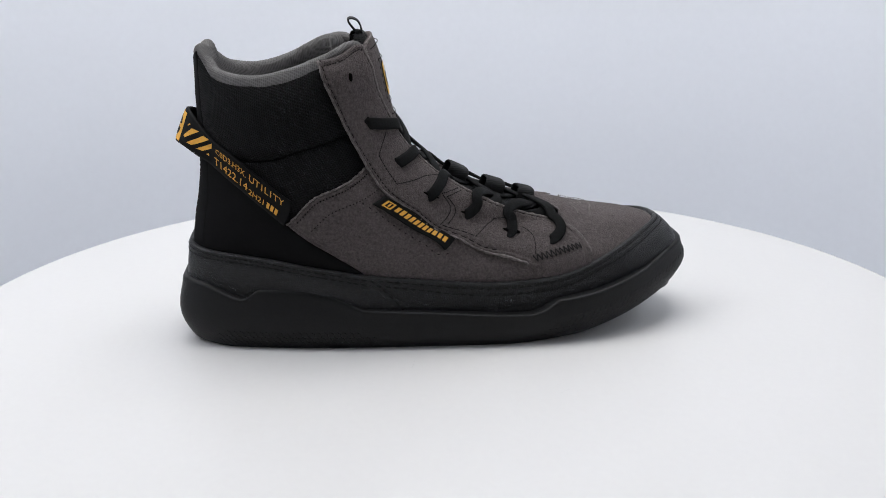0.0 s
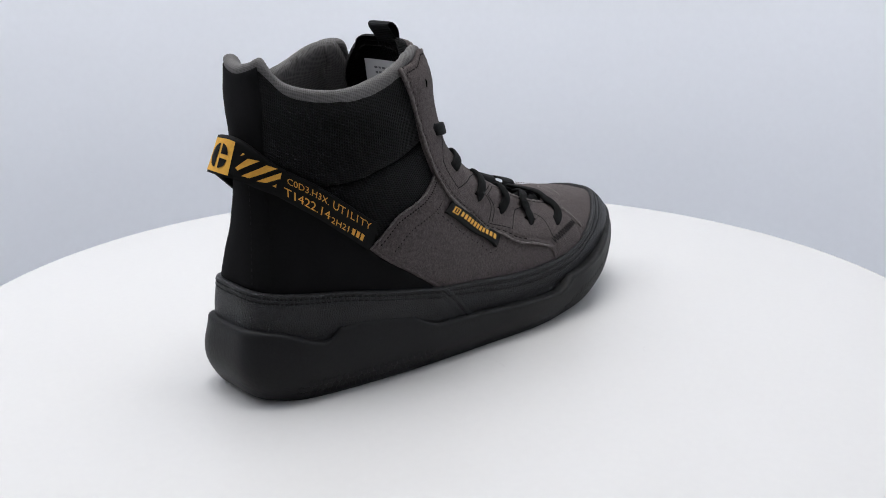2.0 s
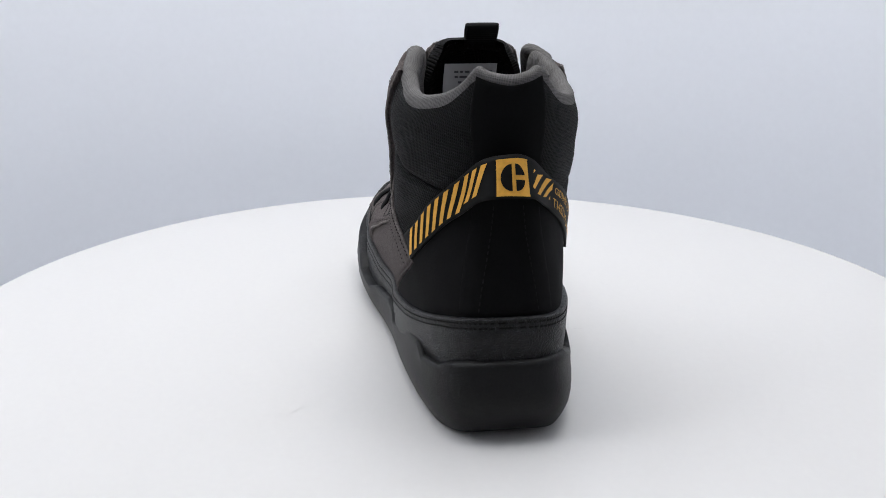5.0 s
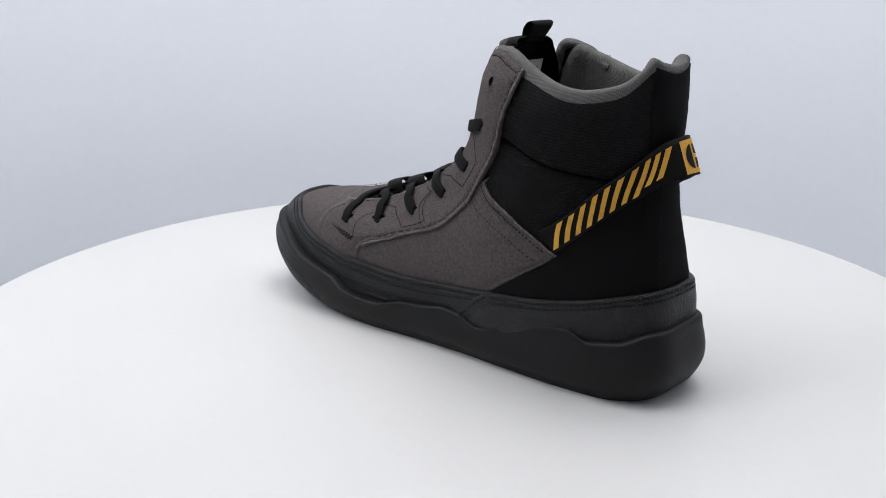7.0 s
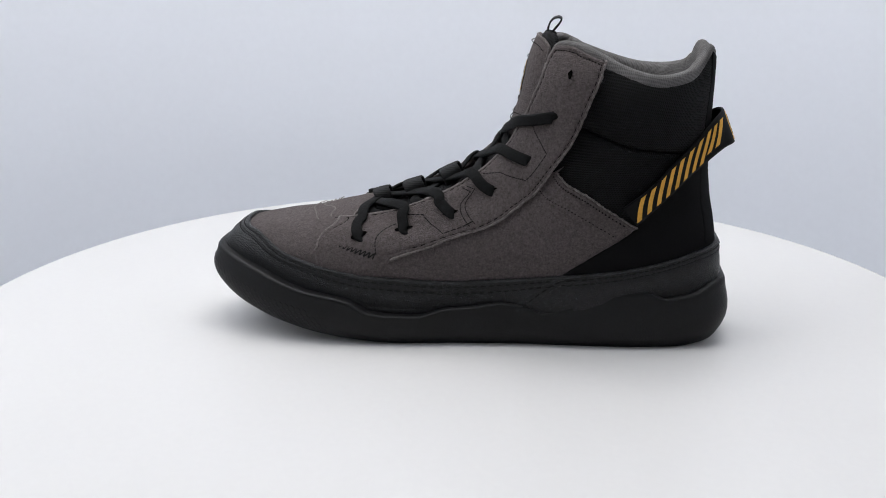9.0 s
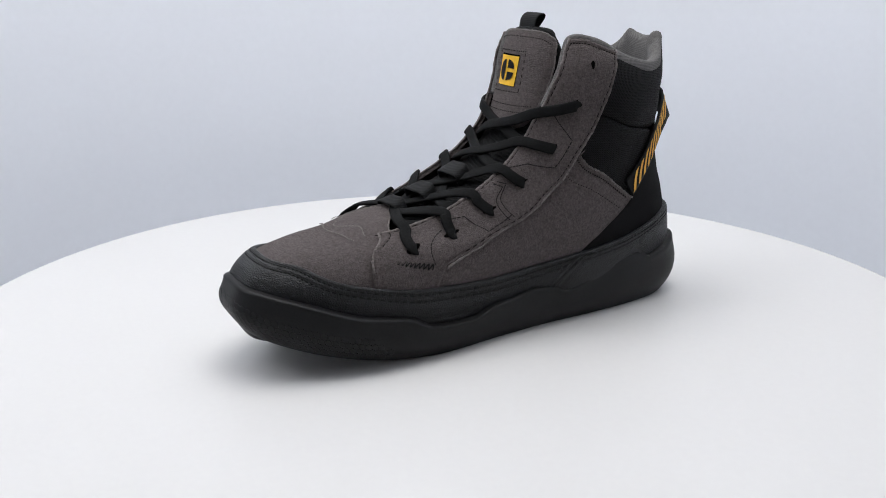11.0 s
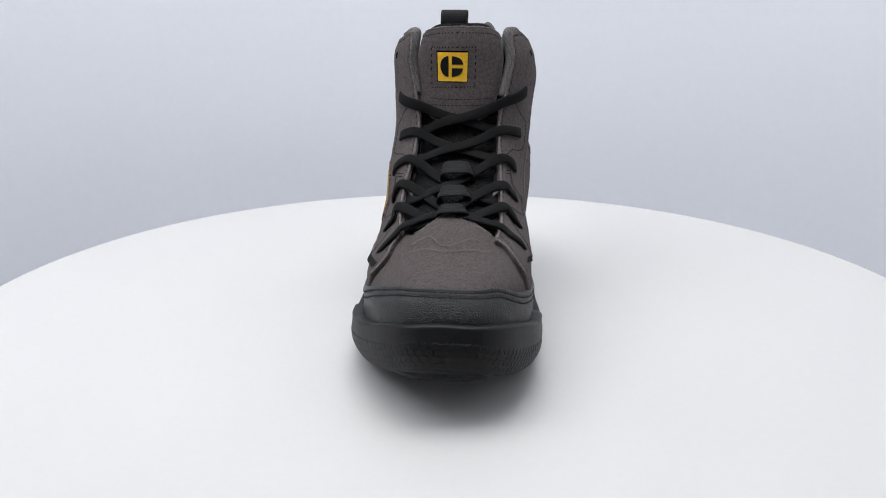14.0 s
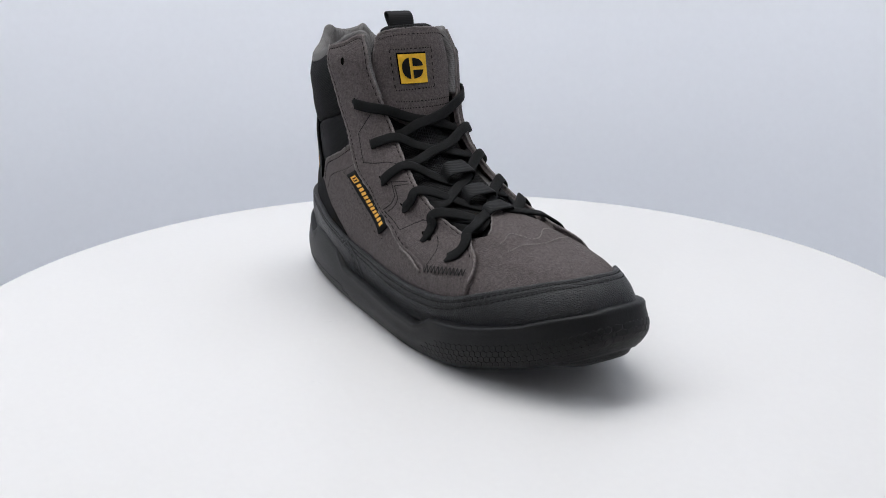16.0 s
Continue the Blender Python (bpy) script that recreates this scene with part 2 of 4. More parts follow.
def skin(a, v, lift=0.0):
    """The same, moved outwards by lift metres."""
    a, v, lift = np.broadcast_arrays(np.asarray(a, float), np.asarray(v, float), np.asarray(lift, float))
    e = 1e-3
    n = np.cross(form(a + e, v) - form(a - e, v), form(a, np.clip(v + 0.02, 0, 10)) - form(a, np.clip(v - 0.02, 0, 10)))
    n /= np.linalg.norm(n, axis=-1, keepdims=True) + 1e-12
    return form(a, v) + n * lift[..., None]


SOLE_X = (-0.156, -0.13, -0.09, -0.04, 0.0, 0.04, 0.08, 0.11, 0.14, 0.170)
SOLE_LATERAL = (-0.0386, -0.0425, -0.0450, -0.0472, -0.0485, -0.0506, -0.0510, -0.0462, -0.0344, -0.0182)
SOLE_MEDIAL = (0.0470, 0.0498, 0.0508, 0.0505, 0.0535, 0.0600, 0.0655, 0.0670, 0.0628, 0.0534)


def rise(x):
    """Underside of the sole: flat, with a lift under the toe and a small one under the heel."""
    return spline((-0.157, -0.143, -0.12, 0.04, 0.08, 0.12, 0.15, 0.172), (0.0085, 0.0028, 0, 0, 0.0034, 0.0120, 0.0220, 0.0335), x)


def sole_top(x):
    return spline((-0.157, -0.10, -0.05, 0.06, 0.10, 0.14, 0.172), (0.036, 0.035, 0.030, 0.030, 0.035, 0.044, 0.050), x)


def sole(a, h, lift=0.0):
    """Point of the sole's wall: a as above, h 0 at the underside to 1 at the upper edge."""
    f = 2 * np.pi * np.asarray(a, float)
    h = np.asarray(h, float)
    tuck = 0.0062 * np.clip(1 - h / 0.5, 0, 1) ** 2.2 + 0.0030 * np.clip((h - 0.55) / 0.5, 0, 1.5) ** 1.5 - lift
    g = (1 - np.cos(f)) / 2
    x = -0.1549 + tuck + (0.3209 - 2 * tuck) * g
    yc = 0.003 + 0.009 * np.clip((x - 0.02) / 0.14, 0, 1) ** 1.5
    s = np.sin(f)
    side = np.where(s > 0, spline(SOLE_X, SOLE_LATERAL, x) + tuck, spline(SOLE_X, SOLE_MEDIAL, x) - tuck)
    y = yc + (side - yc) * np.abs(s) ** (0.385 + 0.045 * g)
    low = rise(x)
    return np.stack([x, y, low + (sole_top(x) - low) * h], -1)


# ---- the place ----
def lathe(profile, n=128):
    """Turned form from (radius, z) pairs."""
    f = np.linspace(0, 2 * np.pi, n, endpoint=False)
    return grid_mesh(np.array([[(r * math.cos(t), r * math.sin(t), z) for r, z in profile] for t in f]), True)


def backdrop():
    """White paper sweep: floor, curve, back wall, bent round the sides, and a ceiling. Its unseen front is added to
    close the light in.
    """
    prof = [(0.0, -0.50), (0.70, -0.50)] + [(0.70 + 0.10 * math.sin(t), -0.40 - 0.10 * math.cos(t)) for t in np.linspace(0.1, math.pi / 2, 10)] + [(0.80, 0.2), (0.80, 1.0), (0.80, 1.5)]
    bm = lathe(prof, 96)
    bmesh.ops.translate(bm, verts=bm.verts[:], vec=(0.06, -0.30, 0))
    bmesh.ops.reverse_faces(bm, faces=bm.faces[:])
    return bm


def build_place():
    bm = backdrop()
    # the unseen front is greyed so that it bounces less light
    for f in bm.faces:
        f.material_index = 1 if f.calc_center_median().y < -0.5 and f.calc_center_median().z > -0.45 else 0
    tagged(part("backdrop", bm, [WALL, FRONT_GREY], None), "seamless white paper sweep behind the turntable, with an unseen grey front added to cut fill light", "backdrop", kind="structure")
    # unseen lid, added to keep out world light and bounce the lamps
    bm = lathe([(0.0, 1.5), (0.80, 1.5), (0.84, 1.5), (0.84, 1.53), (0.0, 1.53)], 48)
    bmesh.ops.translate(bm, verts=bm.verts[:], vec=(0.06, -0.30, 0))
    tagged(part("ceiling", bm, WALL, None), "unseen white lid added over the photo corner to close the light in", "ceiling", kind="structure")


def build_turntable():
    t = tagged(new("turntable"), "round white turntable with a smooth matt top", "turntable")
    R = 0.3295
    part("disc", lathe([(0, -0.018), (R - 0.004, -0.018), (R, -0.015), (R, -0.004), (R - 0.001, -0.0015), (R - 0.003, -0.0003), (R - 0.006, 0), (0.2, 0), (0, 0)], 192), WHITE_TOP, t)
    part("base", lathe([(0, -0.50), (0.12, -0.50), (0.122, -0.497), (0.122, -0.02), (0, -0.018)], 64), WHITE_TOP, t)
    # faint scuffs on the top
    for x, y, r, w in ((-0.0229, -0.0753, 70, 0.012), (0.060, -0.110, 20, 0.009), (-0.13, 0.085, 120, 0.008)):
        bm = bmesh.new()
        q = np.linspace(-0.5, 0.5, 7)
        c = [(k * w, 0.0012 * math.sin(k * 3), 0.0006 * (1 - (2 * k) ** 2)) for k in q]
        up = [bm.verts.new((px, py + h, 0.0003)) for px, py, h in c]
        lo = [bm.verts.new((px, py - h, 0.0003)) for px, py, h in c]
        for i in range(6):
            bm.faces.new((lo[i], lo[i + 1], up[i + 1], up[i]))
        bmesh.ops.transform(bm, matrix=pose(x, y, 0, 0, 0, r), verts=bm.verts[:])
        part("scuff", bm, SCUFF, t)
    return t


build_place()
turntable = build_turntable()


# ---- the shoe ----
SHIFT = np.array((-0.01498, -0.00505, 0.0))      # the shoe stands a little off the turntable's axis
shoe = tagged(new("high_top_shoe"), "grey suede and black high-top lace-up shoe standing on a white turntable", "shoe")


def waves(p):
    """Slight unevenness of the stitched leather, in metres."""
    return np.array([noise.noise(Vector(c) * 55) * 0.0005 + noise.noise(Vector(c) * 160) * 0.00018 for c in p])


def on_skin(flat, lift, wavy=1.0):
    av = flat / FLAT
    base = form(av[:, 0], av[:, 1])
    return skin(av[:, 0], av[:, 1], lift + waves(base) * wavy) + SHIFT


def panel(name, outline, mat, lift, thick, r=0.0009, step=0.0032, label="", puff=0.0, parent=None, frayed=0.0, grooves=(), tuck=0.0):
    """A piece of the upper: its outline in ring turns and ring numbers, laid on the form with a rounded cut edge."""
    poly = even(np.array(outline) * FLAT, 0.0016)
    if frayed:
        poly = poly + np.array([(noise.noise(Vector((c[0] * 900, c[1] * 900, 3))), noise.noise(Vector((c[0] * 900, c[1] * 900, 9)))) for c in poly]) * frayed
    rims = [r * 0.3, r]
    for q in grooves:
        rims += [q - 0.0007, q, q + 0.0007]
    flat, faces, d = fill(poly, step, rims)
    e = 1 - np.clip(d / r, 0, 1)
    drop = (1 - np.sqrt(1 - e * e)) * min(r, thick * 0.8)
    swell = puff * np.sin(np.clip(d / 0.016, 0, 1) * np.pi / 2) if puff else 0
    for q in grooves:
        drop = drop + 0.00065 * np.exp(-((d - q) / 0.00045) ** 2)
    low_end = np.clip((1.75 - flat[:, 1] / FLAT[1]) / 0.9, 0, 1) * tuck
    drop = drop + low_end
    bm = sheet(flat, faces, lambda q: on_skin(q, lift - drop + swell))
    bm.verts.ensure_lookup_table()
    bm.verts.index_update()
    edge = [k for k in bm.edges if len(k.link_faces) == 1]
    low = on_skin(flat, lift - thick - low_end)
    made, laid = {}, [tuple(c) for c in flat]
    for k in edge:
        a, b = (lp.vert for lp in (k.link_loops[0], k.link_loops[0].link_loop_next))
        for v in (a, b):
            if v.index not in made:
                made[v.index] = bm.verts.new(low[v.index])
                laid.append(tuple(flat[v.index]))
        bm.faces.new((b, a, made[a.index], made[b.index]))
        k.smooth = False
    return part(name, bm, mat, parent or shoe, label, flat=laid)


def stitching(name, lines, lift, mat=None, parent=None, pitch=0.0033, length=0.0023, r=0.00042, skew=0.0):
    """Rows of single stitches along lines given in ring turns and ring numbers."""
    bm = bmesh.new()
    for line in lines:
        p = np.array(line) * FLAT
        seg = np.linalg.norm(np.diff(p, axis=0), axis=1)
        s = np.concatenate([[0], np.cumsum(seg)])
        at = np.arange(pitch / 2, s[-1], pitch)
        if not len(at):
            continue
        mid = np.stack([np.interp(at, s, p[:, k]) for k in (0, 1)], 1)
        ahead = np.stack([np.interp(at + 1e-4, s, p[:, k]) for k in (0, 1)], 1) - np.stack([np.interp(at - 1e-4, s, p[:, k]) for k in (0, 1)], 1)
        ahead /= np.linalg.norm(ahead, axis=1, keepdims=True) + 1e-12
        if skew:
            sign = np.where(np.arange(len(at)) % 2, 1, -1)[:, None] * skew
            ahead = ahead + np.stack([-ahead[:, 1], ahead[:, 0]], 1) * sign
            ahead /= np.linalg.norm(ahead, axis=1, keepdims=True)
        a, b = on_skin(mid - ahead * length / 2, lift), on_skin(mid + ahead * length / 2, lift)
        c, up = on_skin(mid, lift + r * 0.7), on_skin(mid, lift + 0.002)
        for i in range(len(at)):
            t = Vector(b[i] - a[i]).normalized()
            n = Vector(up[i] - c[i]).normalized()
            w = t.cross(n)
            m = [Vector(a[i]), Vector(b[i])]
            ring = []
            for k, f in ((0, 0.2), (0, 0.75), (1, 0.25), (1, 0.8)):
                o = m[0].lerp(m[1], f)
                ring.append([bm.verts.new(o + w * r), bm.verts.new(o + n * r), bm.verts.new(o - w * r)])
            ring.sort(key=lambda q: (q[0].co - m[0]).dot(t))
            e0, e1 = bm.verts.new(m[0] - n * r * 0.4), bm.verts.new(m[1] - n * r * 0.4)
            for q0, q1 in zip(ring, ring[1:]):
                bm.faces.new((q0[0], q1[0], q1[1], q0[1]))
                bm.faces.new((q0[1], q1[1], q1[2], q0[2]))
            bm.faces.new((e0, ring[0][0], ring[0][1]))
            bm.faces.new((e0, ring[0][1], ring[0][2]))
            bm.faces.new((e1, ring[-1][1], ring[-1][0]))
            bm.faces.new((e1, ring[-1][2], ring[-1][1]))
    bmesh.ops.recalc_face_normals(bm, faces=bm.faces[:])
    return tagged(part(name, bm, mat or THREAD, parent or shoe), kind="stuff")


def raw_edge(line, lift, parent, r=0.0008):
    """The lighter fuzzy cut edge of a suede piece."""
    p = even(np.array(line) * FLAT, 0.0014, closed=False)
    path = on_skin(p, lift)
    up = on_skin(p, lift + 0.001) - path
    up /= np.linalg.norm(up, axis=1, keepdims=True) + 1e-12
    _, s, u = frames_of(path, up)
    k = np.array([noise.noise(Vector(c) * 700) for c in path])
    path = path + s * (k * 0.0005)[:, None]
    w = r * 2 * (1 + 0.45 * np.array([noise.noise(Vector(c) * 1100 + Vector((5, 0, 0))) for c in path]))
    part("raw_edge", sweep(path, s, u, w, w, n=6, power=1.0), RAW, parent)


def shifted(line, dist):
    """A line moved sideways (to its left) by dist metres."""
    p = np.array(line) * FLAT
    t = np.gradient(p, axis=0)
    t /= np.linalg.norm(t, axis=1, keepdims=True) + 1e-12
    return [tuple(c) for c in (p + np.stack([-t[:, 1], t[:, 0]], 1) * dist) / FLAT]


# lines of the pattern, in ring turns (negative: inner side, from the heel) and ring numbers
RAND_TOP = run([(-0.205, 1.08), (-0.1875, 1.226), (-0.15, 1.46), (-0.12, 1.70), (-0.075, 2.08), (-0.032, 2.28), (0, 2.32), (0.033, 2.26), (0.116, 2.03), (0.159, 1.68), (0.197, 1.28), (0.212, 1.17)])
TOE_TOP = run([(0.19, 1.30), (0.197, 1.27), (0.2333, 1.03), (0.2708, 0.83), (0.3058, 0.80), (0.3325, 0.88), (0.3583, 1.15), (0.3883, 1.47), (0.4383, 1.88), (0.5, 2.05), (0.56, 1.90), (0.5850, 1.77),
               (0.6267, 1.30), (0.6725, 0.96), (0.7025, 0.88), (0.7442, 0.86), (0.7783, 0.98), (0.8125, 1.226), (0.825, 1.30)])
DIAG_OUT = run([(0.1583, 3.32), (0.1758, 2.27), (0.1967, 1.30), (0.203, 0.9)])
DIAG_IN = run([(-0.1417, 3.15), (-0.1633, 2.15), (-0.185, 1.226), (-0.192, 0.9)])
COLLAR = run([(-0.40, 9.46), (-0.355, 9.48), (-0.3125, 9.33), (-0.265, 8.90), (-0.2200, 8.55), (-0.1800, 8.38), (-0.140, 8.42), (-0.112, 8.56), (-0.083, 8.90), (-0.054, 9.26), (-0.028, 9.12), (0, 9.02), (0.028, 9.12), (0.054, 9.26), (0.083, 8.90),
              (0.105, 8.56), (0.135, 8.41), (0.1700, 8.36), (0.210, 8.43), (0.2600, 8.70), (0.31, 9.03), (0.365, 9.40), (0.39, 9.46), (0.405, 9.42)])
STAY_OUT = run([(0.3008, 8.95), (0.3075, 8.375), (0.3183, 7.575), (0.3217, 6.75), (0.3065, 5.85), (0.29, 5.0), (0.2708, 3.40), (0.2692, 2.50), (0.276, 1.78), (0.2925, 1.42), (0.3042, 1.12), (0.3083, 0.60)])
STAY_IN = run([(0.7225, 8.95), (0.7167, 8.35), (0.706, 7.4), (0.7075, 6.3), (0.7125, 5.775), (0.7283, 4.876), (0.74, 3.751), (0.7358, 2.851), (0.725, 2.076), (0.7105, 1.62), (0.7033, 1.301), (0.6992, 0.60)])
THROAT_OUT = run([(0.368, 2.75), (0.371, 3.25), (0.374, 3.95), (0.392, 4.75), (0.410, 5.55), (0.420, 6.2), (0.427, 6.9), (0.421, 7.5), (0.409, 8.2), (0.404, 8.9), (0.394, 9.40)])
THROAT_IN = run([(0.610, 2.95), (0.630, 3.40), (0.633, 4.0), (0.624, 4.62), (0.608, 5.5), (0.598, 6.2), (0.591, 7.1), (0.600, 7.7), (0.613, 8.5), (0.622, 9.1), (0.630, 9.40)])
TIP_OUT = run([(0.350, 0.60), (0.350, 1.10), (0.3530, 2.0), (0.359, 2.5), (0.368, 2.75)])
TIP_IN = run([(0.652, 0.60), (0.6517, 1.276), (0.640, 2.2), (0.6300, 2.6), (0.610, 2.95)])
CREASE_OUT = [(0.10, 5.45), (0.1775, 5.875), (0.2333, 6.40), (0.345, 7.25)]
CREASE_IN = [(-0.325, 7.30), (-0.2825, 7.15), (-0.2092, 6.475), (-0.165, 6.15), (-0.10, 5.75)]


def build_upper():
    # lining and footbed
    edge = np.array([p for p in COLLAR if -0.386 <= p[0] <= 0.393])
    edge = even(edge * FLAT, 0.0022, closed=False) / FLAT
    edge[:, 1] -= 0.9 * np.clip((np.abs(edge[:, 0]) - 0.348) / 0.040, 0, 1) ** 2
    roll = ((-0.45, 0.0004), (-0.20, 0.0012), (-0.02, 0.0016), (0.07, 0.0012), (0.135, -0.0002), (0.16, -0.0020), (0.14, -0.0038), (0.05, -0.0056), (-0.10, -0.0070), (-0.4, -0.0082), (-0.9, -0.0088), (-1.6, -0.0084), (-2.6, -0.0072), (-4.0, -0.0055))
    rows, laid = [], []
    for dv, lift in roll:
        v = np.maximum(edge[:, 1] + dv, 2.2)
        rows.append(skin(edge[:, 0], v, lift) + SHIFT)
        laid.append(np.stack([edge[:, 0] * FLAT[0], v * FLAT[1] - lift * 1.5], 1))
    floor_v = np.full(len(edge), 2.0)
    rows.append(skin(edge[:, 0], floor_v, -0.0045) + SHIFT)
    laid.append(np.stack([edge[:, 0] * FLAT[0], floor_v * FLAT[1]], 1))
    bm = grid_mesh(np.stack(rows, 1))
    part("lining", bm, LINING, shoe, "padded grey spacer-mesh lining rolled over the collar", flat=np.stack(laid, 1).reshape(-1, 2))
    t = np.linspace(0, 1, 80, endpoint=False)
    bm = bmesh.new()
    bm.faces.new([bm.verts.new(c) for c in skin(t, 1.6 + 0 * t, -0.003) + SHIFT])
    part("footbed", bm, BLACK, shoe, smooth=False)
    for keys in ([(-0.404, 7.55), (-0.396, 8.0), (-0.387, 8.55), (-0.378, 9.1), (-0.370, 9.40), (-0.350, 9.45), (-0.325, 9.34), (-0.300, 9.15)],
                 [(0.285, 8.80), (0.31, 9.01), (0.340, 9.24), (0.365, 9.41), (0.384, 9.44), (0.395, 9.30), (0.400, 8.9), (0.404, 8.2), (0.414, 7.6)]):
        line = np.array(run(keys))
        path = skin(line[:, 0], line[:, 1], 0.0002 - 0.0045 * np.clip((0.335 - np.abs(line[:, 0])) / 0.04, 0, 1)) + SHIFT
        up = skin(line[:, 0], line[:, 1], 0.001) - form(line[:, 0], line[:, 1])
        _, side, up = frames_of(path, up)
        bm = sweep(path, side, up, 0.0052, 0.0062, n=14, power=0.9)
        around, along = np.meshgrid(np.arange(14) * 0.0012, np.arange(len(line)) * 0.0016, indexing="ij")
        part("collar_piping", bm, LINING, shoe, "knitted grey piping round the top of the eyestay", flat=np.stack([around, along], -1).reshape(-1, 2))
    # black textile round the ankle
    top = [(a, v + 0.13 - 0.14 * math.exp(-(a / 0.022) ** 2)) for a, v in COLLAR if -0.335 <= a <= 0.345]
    lo_in, lo_out = run(CREASE_IN), run(CREASE_OUT)
    panel("collar_panel", lo_in + run([(-0.10, 5.75), (-0.05, 5.6), (0, 5.55), (0.05, 5.5), (0.10, 5.45)]) + lo_out + top[::-1], KNIT, 0.0004, 0.0036, r=0.0038, step=0.0036, puff=0.0014, label="padded black knit collar")
    panel("ankle_panel", lo_out[::-1][:-1] + [(0.10, 5.45), (0.14, 3.0), (0.21, 3.6), (0.33, 5.6)], KNIT, 0.0006, 0.0032, r=0.0028, step=0.0034, label="black knit panel above the quarter")
    panel("ankle_panel", [(-0.10, 5.75)] + lo_in[::-1] + [(-0.30, 5.4), (-0.21, 3.6), (-0.13, 3.0)], KNIT, 0.0006, 0.0032, r=0.0028, step=0.0034, label="black knit panel above the quarter")
    panel("heel_panel", run([(0.158, 3.40), (0.166, 3.85), (0.148, 4.6), (0.122, 5.3), (0.08, 5.8), (0.05, 6.15), (0, 6.35), (-0.05, 6.15), (-0.085, 5.7), (-0.115, 5.15), (-0.135, 4.4), (-0.153, 3.6)])
          + DIAG_IN + [(-0.19, 0.6), (0.2, 0.6)] + DIAG_OUT[::-1], BLACK, 0.0018, 0.0020, step=0.004, label="smooth black heel panel")
    panel("backstay", run([(0.050, 2.3), (0.060, 5.0), (0.062, 8.0), (0.054, 9.16)]) + run([(0.026, 8.98), (0, 8.88), (-0.026, 8.98)]) + run([(-0.054, 9.16), (-0.062, 8.0), (-0.060, 5.0), (-0.050, 2.3)]), BLACK, 0.0020, 0.0014, step=0.004,
          label="black strip down the middle of the heel")
    # suede
    vamp = panel("vamp", run([(0.325, 0.5), (0.330, 1.4), (0.342, 2.4), (0.375, 3.0), (0.4242, 3.43), (0.4733, 3.98), (0.505, 4.25), (0.555, 3.95), (0.606, 3.25), (0.645, 2.7), (0.668, 1.7), (0.675, 0.5)])
          + [(p, 0.5) for p in np.linspace(0.67, 0.33, 12)], SUEDE, 0.0012, 0.0018, frayed=0.0003, tuck=0.0008, label="grey suede vamp over the toes")
    quarter_out = panel("quarter", run([(0.320, 6.15), (0.3067, 6.02), (0.2560, 5.28), (0.2008, 4.50), (0.1583, 3.32)]) + DIAG_OUT[1:] + [(0.21, 0.55), (0.25, 0.5), (0.315, 0.5), (0.33, 2.0), (0.31, 3.6), (0.325, 5.0)],
          SUEDE, 0.0022, 0.0020, r=0.0012, frayed=0.0004, grooves=(0.0024,), tuck=0.0014, label="grey suede quarter on the outer side")
    quarter_in = panel("quarter", [(-0.28, 6.05)] + [(-0.31, 5.0), (-0.30, 3.6), (-0.31, 2.0), (-0.315, 0.5), (-0.25, 0.5), (-0.21, 0.55)] + DIAG_IN[1:][::-1] + run([(-0.1417, 3.15), (-0.2042, 4.52), (-0.2500, 5.25), (-0.28, 5.8)]),
          SUEDE, 0.0022, 0.0020, r=0.0012, frayed=0.0004, grooves=(0.0024,), tuck=0.0014, label="grey suede quarter on the inner side")
    out = panel("eyestay", STAY_OUT + TIP_OUT + THROAT_OUT[1:] + run([(0.398, 9.42), (0.375, 9.40), (0.34, 9.12), (0.3008, 8.95)])[1:-1], SUEDE, 0.0044, 0.0038, r=0.0013, frayed=0.0005, grooves=(0.0028,), tuck=0.0030, label="grey suede eyestay on the outer side")
    inn = panel("eyestay", TIP_IN + THROAT_IN[1:] + run([(0.630, 9.40), (0.66, 9.38), (0.69, 9.18), (0.7225, 8.95)])[1:-1] + STAY_IN, SUEDE, 0.0044, 0.0038, r=0.0013, frayed=0.0005, grooves=(0.0028,), tuck=0.0030, label="grey suede eyestay on the inner side")
    for lines, lift, piece in (((STAY_OUT[:-10], THROAT_OUT, TIP_OUT[10:]), 0.0036, out), ((STAY_IN[:-10], THROAT_IN, TIP_IN[10:]), 0.0036, inn)):
        for line in lines:
            raw_edge(line, lift, piece)
    raw_edge(run([(0.4242, 3.43), (0.4733, 3.98), (0.505, 4.25), (0.555, 3.95), (0.606, 3.25)]), 0.0008, vamp, 0.0006)
    raw_edge(run([(0.3067, 6.02), (0.2560, 5.28), (0.2008, 4.50), (0.1583, 3.32)]), 0.0018, quarter_out, 0.0006)
    raw_edge(run([(-0.1417, 3.15), (-0.2042, 4.52), (-0.2500, 5.25), (-0.28, 5.8)]), 0.0018, quarter_in, 0.0006)
    # grained leather round the foot
    panel("toe_rand", [(p, 0.0) for p in np.linspace(0.19, 0.825, 30)] + TOE_TOP[::-1], RAND, 0.0036, 0.0030, r=0.0011, grooves=(0.0021, 0.0044), tuck=0.0004, label="black grained leather rand round the toe")
    panel("heel_rand", run([(-0.2175, 0.376), (-0.195, 1.0), (-0.1875, 1.226)], 6)[:-1] + [p for p in RAND_TOP if -0.1876 <= p[0] <= 0.2034] + run([(0.2034, 1.25), (0.2333, 0.17)], 6)
          + [(p, 0.0) for p in np.linspace(0.2333, -0.2175, 24)], RAND, 0.0046, 0.0034, r=0.0011, grooves=(0.0022, 0.0046), tuck=0.0010, label="black grained leather rand round the heel")
